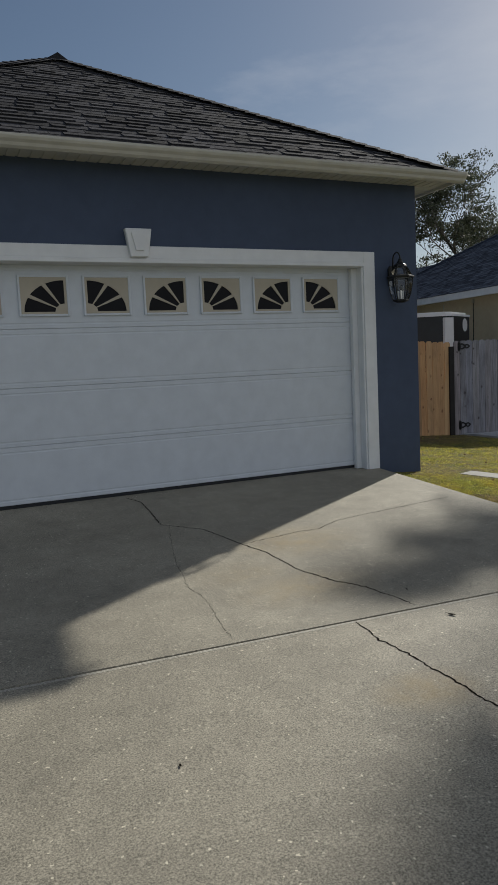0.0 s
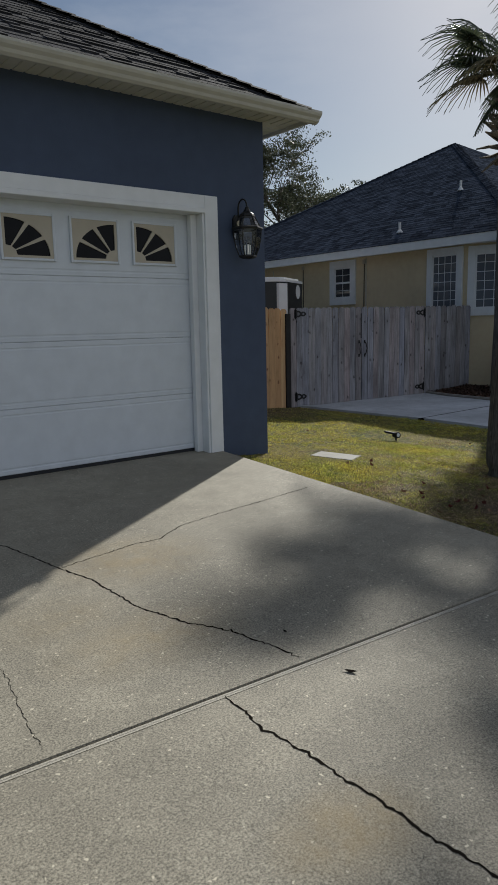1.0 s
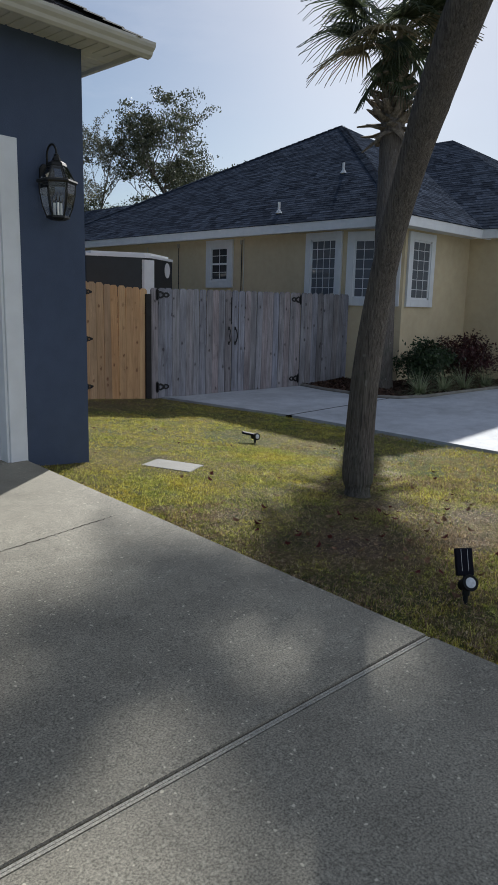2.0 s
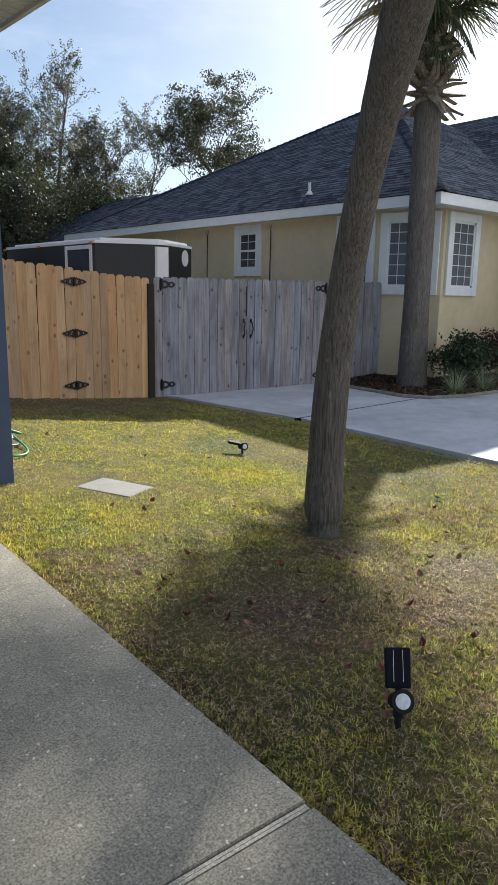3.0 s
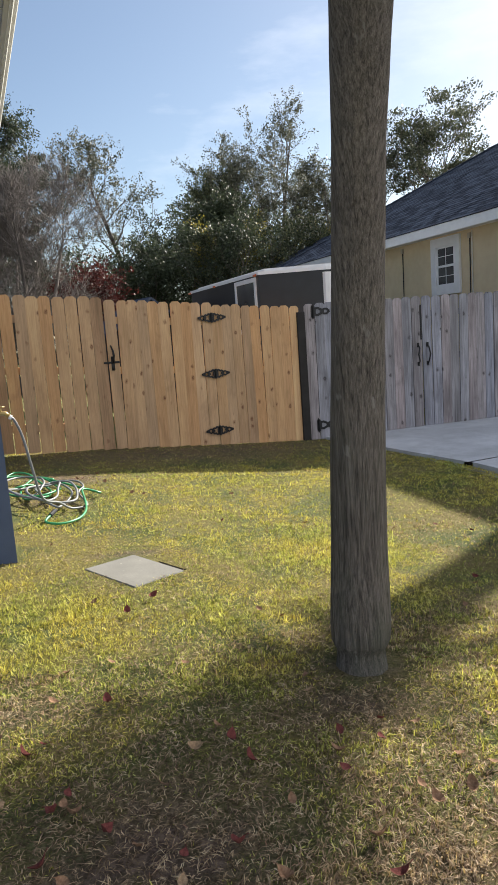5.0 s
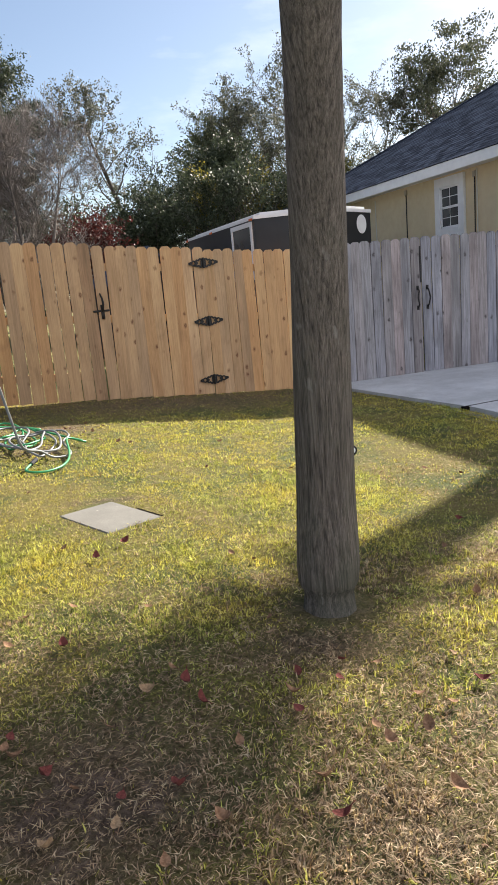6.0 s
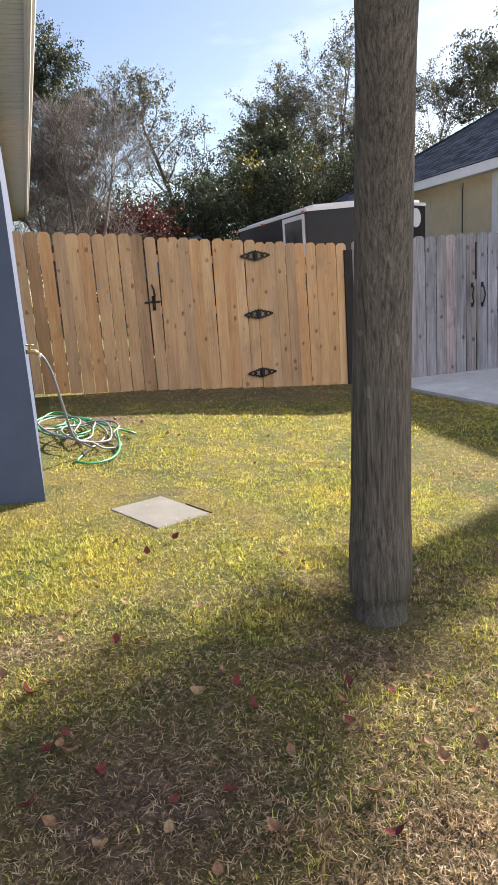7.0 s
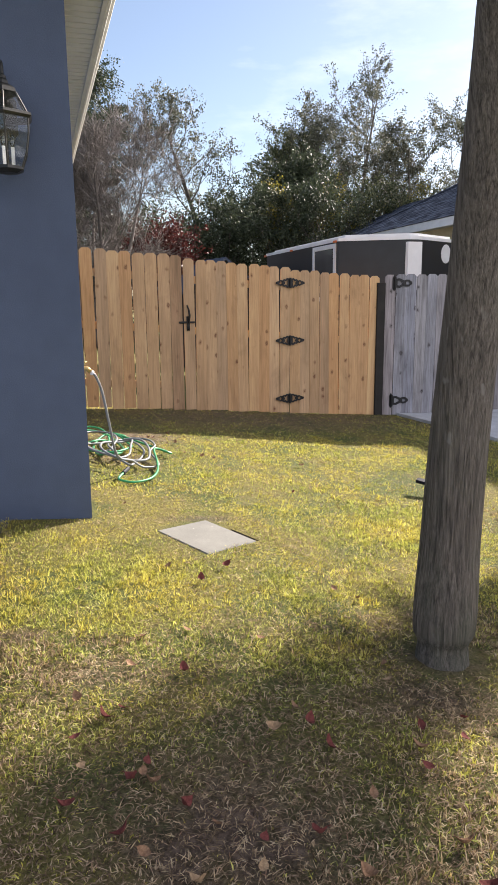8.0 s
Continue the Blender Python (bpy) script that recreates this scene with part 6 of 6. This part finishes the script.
def make_tuft(x, y, seed):
    s = thing("lilyturf_clump", pose(x, y, lawn_z(x, y) + 0.06), "arching pale green striped lilyturf clump in mulch", "plant", "lilyturf along the edging")
    rnd = random.Random(seed)
    bm = bmesh.new()
    for i in range(260):
        a, ln = rnd.uniform(0, 2 * math.pi), rnd.uniform(0.36, 0.56)
        tilt = rnd.uniform(0.2, 1.25)
        h = Vector((math.cos(a), math.sin(a), 0))
        sd = Vector((-h.y, h.x, 0)) * 0.006
        prev, p = None, h * 0.03
        for j in range(5):
            if j:
                t = tilt + 0.35 * j * tilt
                p = p + (h * math.sin(min(t, 2.2)) + Vector((0, 0, math.cos(min(t, 2.2))))) * ln / 4
                p.z = max(p.z, 0.01)
            wv = sd * (1 - 0.22 * j)
            cur = [bm.verts.new(p - wv), bm.verts.new(p + wv)]
            if prev:
                bm.faces.new((prev[0], prev[1], cur[1], cur[0]))
            prev = cur
    part("foliage", bm, M_LILYTURF, s)


M_MULCH = bark("mulch", (0.03, 0.018, 0.012), (0.11, 0.065, 0.045), 1.0, 30, 1.0)
M_CHIP = leaf_mat("mulch_chip", [(0, (0.03, 0.018, 0.012)), (1, (0.14, 0.08, 0.055))], 0.9, 0.0)
M_EDGING = plain("concrete_edging", (0.24, 0.22, 0.19), 0.85, var=0.25, scale=8, relief=0.4)
M_BUSH = leaf_mat("bush_leaf", [(0, (0.02, 0.035, 0.015)), (1, (0.055, 0.085, 0.035))], 0.35, 0.15)
M_BUSHRED = leaf_mat("dark_red_bush_leaf", [(0, (0.03, 0.014, 0.014)), (1, (0.09, 0.03, 0.028))], 0.4, 0.15)
M_LILYTURF = leaf_mat("lilyturf_leaf", [(0, (0.16, 0.20, 0.10)), (0.6, (0.30, 0.34, 0.19)), (1, (0.55, 0.55, 0.36))], 0.45, 0.25)
make_bed()
make_shrub(14.05, 9.15, 1.25, 0.82, 4, M_BUSH, "rounded dark green garden shrub in mulch")
make_shrub(15.6, 9.2, 1.6, 0.92, 5, M_BUSHRED, "dark burgundy garden shrub in mulch")
for i, (x, y) in enumerate(((13.25, 8.72), (13.98, 8.66), (14.7, 8.62), (15.5, 8.58))):
    make_tuft(x, y, 60 + i)


# ---- grass ----
def open_ground(x, y, gen, margin=0.0):
    """Where grass can stand: off the lid, the palm, the wall and both driveways."""
    n = len(x)
    u, v = (x - 6.02) * math.cos(0.506) + (y - 6.80) * math.sin(0.506), -(x - 6.02) * math.sin(0.506) + (y - 6.80) * math.cos(0.506)
    lid = (u > -0.18 - margin) & (u < 0.235 + margin) & (v > -0.215 - margin) & (v < 0.28 + margin)
    trunk = (x - 6.655) ** 2 + (y - 5.29) ** 2 < gen.uniform(0.018, 0.05, n)
    wall_ = (x < 5.43) & (y > 7.12)
    drive = (x < 4.84 + gen.uniform(-0.005, 0.03, n)) | ((x > 9.92) & (y < 11.3)) | ((x > 9.5) & (y > 9.6 + (9.95 - x) * 4.0))
    return ~(lid | trunk | wall_ | drive)


def field(x, y, scale, z):
    return np.array([noise.noise(Vector((a * scale, b * scale, z))) for a, b in zip(x, y)])


def vigour(x, y):
    """How well the lawn grows, from bare (below -0.4) to lush (above 0.4)."""
    def spot(cx, cy, rx, ry):
        return np.exp(-(((x - cx) / rx) ** 2 + ((y - cy) / ry) ** 2))
    worn_shade = sum(k * spot(cx, cy, rx, ry) for cx, cy, rx, ry, k in WORN_SHADE)
    return 0.8 * field(x, y, 0.9, 3.0) + 0.55 * field(x, y, 3.1, 7.0) - 0.9 * worn_shade + 0.4 * spot(7.35, 4.95, 0.6, 0.5)


def make_grass(name, x0, x1, y0, y1, per_m2, blades, length, width, mat_, seed, label, curved=True, cover=0.0, lie=0.75):
    """Tufts of arching blades, higher and fuller where the lawn grows well."""
    gen = np.random.default_rng(seed)
    n = int((x1 - x0) * (y1 - y0) * per_m2)
    x, y = gen.uniform(x0, x1, n), gen.uniform(y0, y1, n)
    grow = vigour(x, y) + 0.5 * field(x, y, 9.0, 1.0)
    keep = open_ground(x, y, gen) & (grow > gen.uniform(-1.25, -0.15, n) - cover)
    x, y, grow = x[keep], y[keep], np.clip(grow[keep], -0.6, 0.7)
    z = np.array([lawn_z(a, b) for a, b in zip(x, y)]) - 0.003
    size = gen.uniform(0.6, 1.35, len(x)) * (1 + 0.6 * grow)
    own = np.maximum(3, (blades * (0.75 + 0.5 * grow) * gen.uniform(0.6, 1.4, len(x)))).astype(int)
    i = np.repeat(np.arange(len(x)), own)
    n = len(i)
    ang = gen.uniform(0, 2 * np.pi, n)
    h = np.column_stack([np.cos(ang), np.sin(ang), np.zeros(n)])
    base = np.column_stack([x[i], y[i], z[i]]) + h * (0.018 * gen.uniform(0.1, 1.3, n))[:, None]
    tilt = np.clip(gen.normal(lie, 0.36, n), 0.05, 1.5)
    ln = length * size[i] * gen.uniform(0.5, 1.25, n)
    sd = np.column_stack([-np.sin(ang), np.cos(ang), np.zeros(n)]) * (width * gen.uniform(0.6, 1.3, n))[:, None]
    up = np.array([0, 0, 1.0])
    mid = base + h * (ln * 0.5 * np.sin(tilt * 0.6))[:, None] + up * (ln * 0.5 * np.cos(tilt * 0.6))[:, None]
    bow = np.minimum(tilt * 1.5, 1.9)
    tip = mid + h * (ln * 0.5 * np.sin(bow))[:, None] + up * (ln * 0.5 * np.cos(bow))[:, None]
    if curved:
        v = np.stack([base - sd, base + sd, mid + sd * 0.9, mid - sd * 0.9, tip + sd * 0.15, tip - sd * 0.15], 1).reshape(-1, 3)
        k = (np.arange(n) * 6)[:, None]
        f = np.concatenate([k + [0, 1, 2, 3], k + [3, 2, 4, 5]], 0)
    else:
        v = np.stack([base - sd, base + sd, tip + sd * 0.25, tip - sd * 0.25], 1).reshape(-1, 3)
        f = np.arange(n * 4).reshape(-1, 4)
    tagged(fast_mesh(name, v, f, 4, mat_), label, "grass", kind="stuff")


def make_thatch(name, x0, x1, y0, y1, n, length, width, mat_, seed, label):
    """Dead blades lying over one another on the soil."""
    gen = np.random.default_rng(seed)
    x, y = gen.uniform(x0, x1, n), gen.uniform(y0, y1, n)
    keep = open_ground(x, y, gen) & (vigour(x, y) < gen.uniform(-0.6, 0.35, n))
    x, y = x[keep], y[keep]
    n = len(x)
    ang, tilt = gen.uniform(0, 2 * np.pi, n), gen.uniform(1.05, 1.55, n)
    ln = length * gen.uniform(0.4, 1.4, n)
    h = np.column_stack([np.cos(ang), np.sin(ang), np.zeros(n)])
    turn = ang + gen.normal(0, 0.5, n)
    h2 = np.column_stack([np.cos(turn), np.sin(turn), np.zeros(n)])
    sd = np.column_stack([-np.sin(ang), np.cos(ang), np.zeros(n)]) * (width * gen.uniform(0.6, 1.3, n))[:, None]
    base = np.column_stack([x, y, np.array([lawn_z(a, b) for a, b in zip(x, y)]) + gen.uniform(0.0, 0.012, n)])
    up = np.array([0, 0, 1.0])
    mid = base + h * (ln * 0.5 * np.sin(tilt))[:, None] + up * (ln * 0.5 * np.cos(tilt))[:, None]
    tip = mid + h2 * (ln * 0.5)[:, None] - up * (ln * 0.10)[:, None]
    v = np.stack([base - sd, base + sd, mid + sd, mid - sd, tip + sd * 0.3, tip - sd * 0.3], 1).reshape(-1, 3)
    k = (np.arange(n) * 6)[:, None]
    tagged(fast_mesh(name, v, np.concatenate([k + [0, 1, 2, 3], k + [3, 2, 4, 5]], 0), 4, mat_), label, "grass", kind="stuff")


def grass_mat(name, share, base_share, yellow=0.36):
    """Blades of green, yellow or dry straw, mixed in patches; light comes through them warmer."""
    m, n, l, b = material(name, 0.55, 0, 0.08)
    co = coords(n, l, world_space=True)
    bare = spot_mask(n, l, co)
    co = coords(n, l, world_space=True)
    co.node.inputs["Location"].default_value = (3.7, 1.9, 0)
    isl = n.new("ShaderNodeNewGeometry").outputs["Random Per Island"]
    lush = ramp(n, l, isl, [(0, (0.16, 0.20, 0.05)), (0.5, (0.39, 0.42, 0.11)), (1, (0.68, 0.69, 0.24))])
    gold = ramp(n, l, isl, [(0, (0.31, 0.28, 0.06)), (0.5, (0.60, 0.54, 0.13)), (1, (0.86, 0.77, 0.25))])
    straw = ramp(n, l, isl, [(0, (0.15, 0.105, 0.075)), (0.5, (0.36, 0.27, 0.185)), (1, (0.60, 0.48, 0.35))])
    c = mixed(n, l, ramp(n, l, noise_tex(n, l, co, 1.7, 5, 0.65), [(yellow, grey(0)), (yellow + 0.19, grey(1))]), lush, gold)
    both = n.new("ShaderNodeMath")
    both.operation = "ADD"
    l.new(noise_tex(n, l, co, 0.9, 3, 0.6), both.inputs[0]), l.new(noise_tex(n, l, co, 7.0, 4, 0.65), both.inputs[1])
    f = ramp(n, l, both.outputs[0], [(0.94, grey(0)), (1.06, grey(0.5)), (1.16, grey(1))])
    pick, mul, frac, fr2 = (n.new("ShaderNodeMath") for _ in range(4))
    pick.operation, mul.operation, frac.operation, fr2.operation = "GREATER_THAN", "MULTIPLY_ADD", "MULTIPLY", "FRACT"
    mul.inputs[1].default_value, mul.inputs[2].default_value, frac.inputs[1].default_value = share, base_share, 17.31
    l.new(f, mul.inputs[0])
    l.new(isl, frac.inputs[0]), l.new(frac.outputs[0], fr2.inputs[0])
    worn_shade = n.new("ShaderNodeMath")
    worn_shade.operation, worn_shade.inputs[1].default_value = "MULTIPLY_ADD", 0.8
    l.new(bare, worn_shade.inputs[0]), l.new(mul.outputs[0], worn_shade.inputs[2])
    l.new(worn_shade.outputs[0], pick.inputs[0]), l.new(fr2.outputs[0], pick.inputs[1])
    c = mixed(n, l, pick.outputs[0], c, straw)
    c = mixed(n, l, 0.85, c, ramp(n, l, noise_tex(n, l, co, 38, 3, 0.6), [(0.40, grey(0.22)), (0.60, grey(0.76))]), "OVERLAY")
    c = mixed(n, l, 0.7, c, ramp(n, l, noise_tex(n, l, co, 8, 3, 0.6), [(0.38, grey(0.36)), (0.62, grey(0.64))]), "OVERLAY")
    l.new(c, b.inputs["Base Color"])
    tr, ad, out = n.new("ShaderNodeBsdfTranslucent"), n.new("ShaderNodeMixShader"), n["Material Output"]
    l.new(mixed(n, l, 1.0, c, (1.0, 0.95, 0.55), "MULTIPLY"), tr.inputs[0])
    ad.inputs[0].default_value = 0.5
    l.new(b.outputs[0], ad.inputs[1]), l.new(tr.outputs[0], ad.inputs[2]), l.new(ad.outputs[0], out.inputs[0])
    return m


M_GRASS = grass_mat("winter_grass", 0.5, 0.24, 0.46)
# yellower mix for the sunlit lawn; sunlight is partly painted into its colour
M_SUNLAWN = grass_mat("sunlit_yellow_grass", 0.16, 0.04, 0.40)
M_THATCH = grass_mat("grass_thatch", 0.4, 0.8)
make_grass("lawn_grass", 4.8, 7.9, 3.0, 5.7, 1300, 9, 0.029, 0.0019, M_GRASS, 1, "short patchy green and straw-coloured winter lawn", True, 0.2, 0.9)
make_grass("lawn_grass", 4.8, 7.9, 3.0, 5.7, 3000, 8, 0.023, 0.0023, M_GRASS, 11, "low matted winter lawn round the palm", False, 0.6, 1.1)
make_grass("lawn_grass", 4.8, 7.9, 5.7, 7.4, 3900, 8, 0.021, 0.0023, M_SUNLAWN, 6, "short yellow-green winter lawn round the palm", False, 0.8, 1.05)
make_grass("lawn_grass", 7.9, 9.95, 2.6, 7.4, 1200, 8, 0.022, 0.0036, M_GRASS, 3, "short winter lawn beside the neighbour's driveway", False, 0.6, 0.9)
make_grass("lawn_grass", 4.8, 10.2, 7.4, 11.6, 1500, 8, 0.022, 0.0036, M_SUNLAWN, 2, "short yellow-green winter lawn before the fence", False, 0.8, 1.1)
make_grass("lawn_grass", 4.8, 9.95, -5.0, 3.0, 130, 8, 0.05, 0.006, M_GRASS, 9, "short winter lawn towards the street", False)
make_thatch("lawn_thatch", 4.8, 7.9, 3.0, 5.9, 70000, 0.028, 0.0013, M_THATCH, 5, "dry brown grass clippings lying in the lawn")
make_thatch("lawn_thatch", 4.8, 9.9, 5.9, 11.4, 30000, 0.034, 0.0020, M_THATCH, 7, "dry brown grass clippings lying in the lawn")


# ---- fallen leaves ----
def leaf_mesh(name, ln, w, curl, mat_):
    bm = bmesh.new()
    rows = []
    for i in range(7):
        u = i / 6
        hw = w * math.sin(math.pi * min(1, u * 0.93 + 0.05)) ** 0.8
        x = (u - 0.5) * ln
        zc = curl * (u - 0.5) ** 2 * 4 * ln * 0.25
        rows.append([bm.verts.new((x, s * hw, zc + curl * 0.35 * hw * abs(s))) for s in (-1, -0.5, 0, 0.5, 1)])
    for a, b in zip(rows, rows[1:]):
        for k in range(4):
            bm.faces.new((a[k], a[k + 1], b[k + 1], b[k]))
    tube(bm, [(ln * 0.5, 0, curl * ln * 0.25), (ln * 0.72, 0.004, curl * ln * 0.3)], 0.0012, 4)
    me = bpy.data.meshes.new(name)
    bm.to_mesh(me)
    bm.free()
    me.materials.append(mat_)
    me.polygons.foreach_set("use_smooth", [True] * len(me.polygons))
    return me


M_LEAFRED = bark("fallen_red_leaf", (0.075, 0.02, 0.018), (0.20, 0.06, 0.05), 1, 30, 0.3)
M_LEAFBROWN = bark("fallen_brown_leaf", (0.13, 0.065, 0.035), (0.33, 0.20, 0.12), 1, 30, 0.3)
M_LEAFTAN = bark("fallen_tan_leaf", (0.22, 0.14, 0.08), (0.42, 0.29, 0.17), 1, 30, 0.3)
LEAF_KINDS = [(leaf_mesh("fallen_leaf", ln, w, c, m_), lab) for m_, lab in ((M_LEAFRED, "curled dark red fallen leaf on the grass"), (M_LEAFBROWN, "dry brown fallen leaf on the grass"), (M_LEAFTAN, "dry tan fallen leaf on the grass")) for ln, w, c in ((0.038, 0.013, 0.9), (0.052, 0.017, 1.6))]


def scatter_leaves():
    rnd = random.Random(12)
    spots = [(rnd.gauss(5.85, 0.75), rnd.gauss(4.45, 0.5)) for _ in range(92)] + [(rnd.uniform(5.2, 8.5), rnd.uniform(3.6, 9.5)) for _ in range(30)] + [(rnd.gauss(5.95, 0.35), rnd.gauss(9.3, 0.35)) for _ in range(22)]
    for x, y in spots:
        if x < 4.9 or y < 3.4 or (x < 5.5 and y > 7.0) or (abs(x - 6.02) < 0.3 and abs(y - 6.78) < 0.3) or math.hypot(x - 6.655, y - 5.29) < 0.16:
            continue
        me, lab = rnd.choices(LEAF_KINDS, (4, 3, 5, 3, 0.9, 0.4))[0]
        ob = new("fallen_leaf", me)
        ob.matrix_basis = pose(x, y, lawn_z(x, y) + 0.02, rnd.uniform(-35, 35), rnd.uniform(-30, 30), rnd.uniform(0, 360))
        tagged(ob, lab, "leaf", "leaves fallen on the lawn")
    for x, y, k, s in ((2.90, 3.48, 3, 0.7), (1.17, 2.81, 2, 0.3), (2.91, 3.90, 2, 0.4), (3.4, 2.6, 2, 0.3)):
        ob = new("fallen_leaf", SCRAP)
        ob.matrix_basis = pose(x, y, drive_z(y) + 0.004, 0, 0, 40 * k) @ Matrix.Scale(s, 4)
        tagged(ob, "dark dry leaf scrap on the concrete", "leaf", "leaf scraps on the driveway")


SCRAP = leaf_mesh("fallen_leaf", 0.07, 0.016, 0.35, M_CRACK)
scatter_leaves()
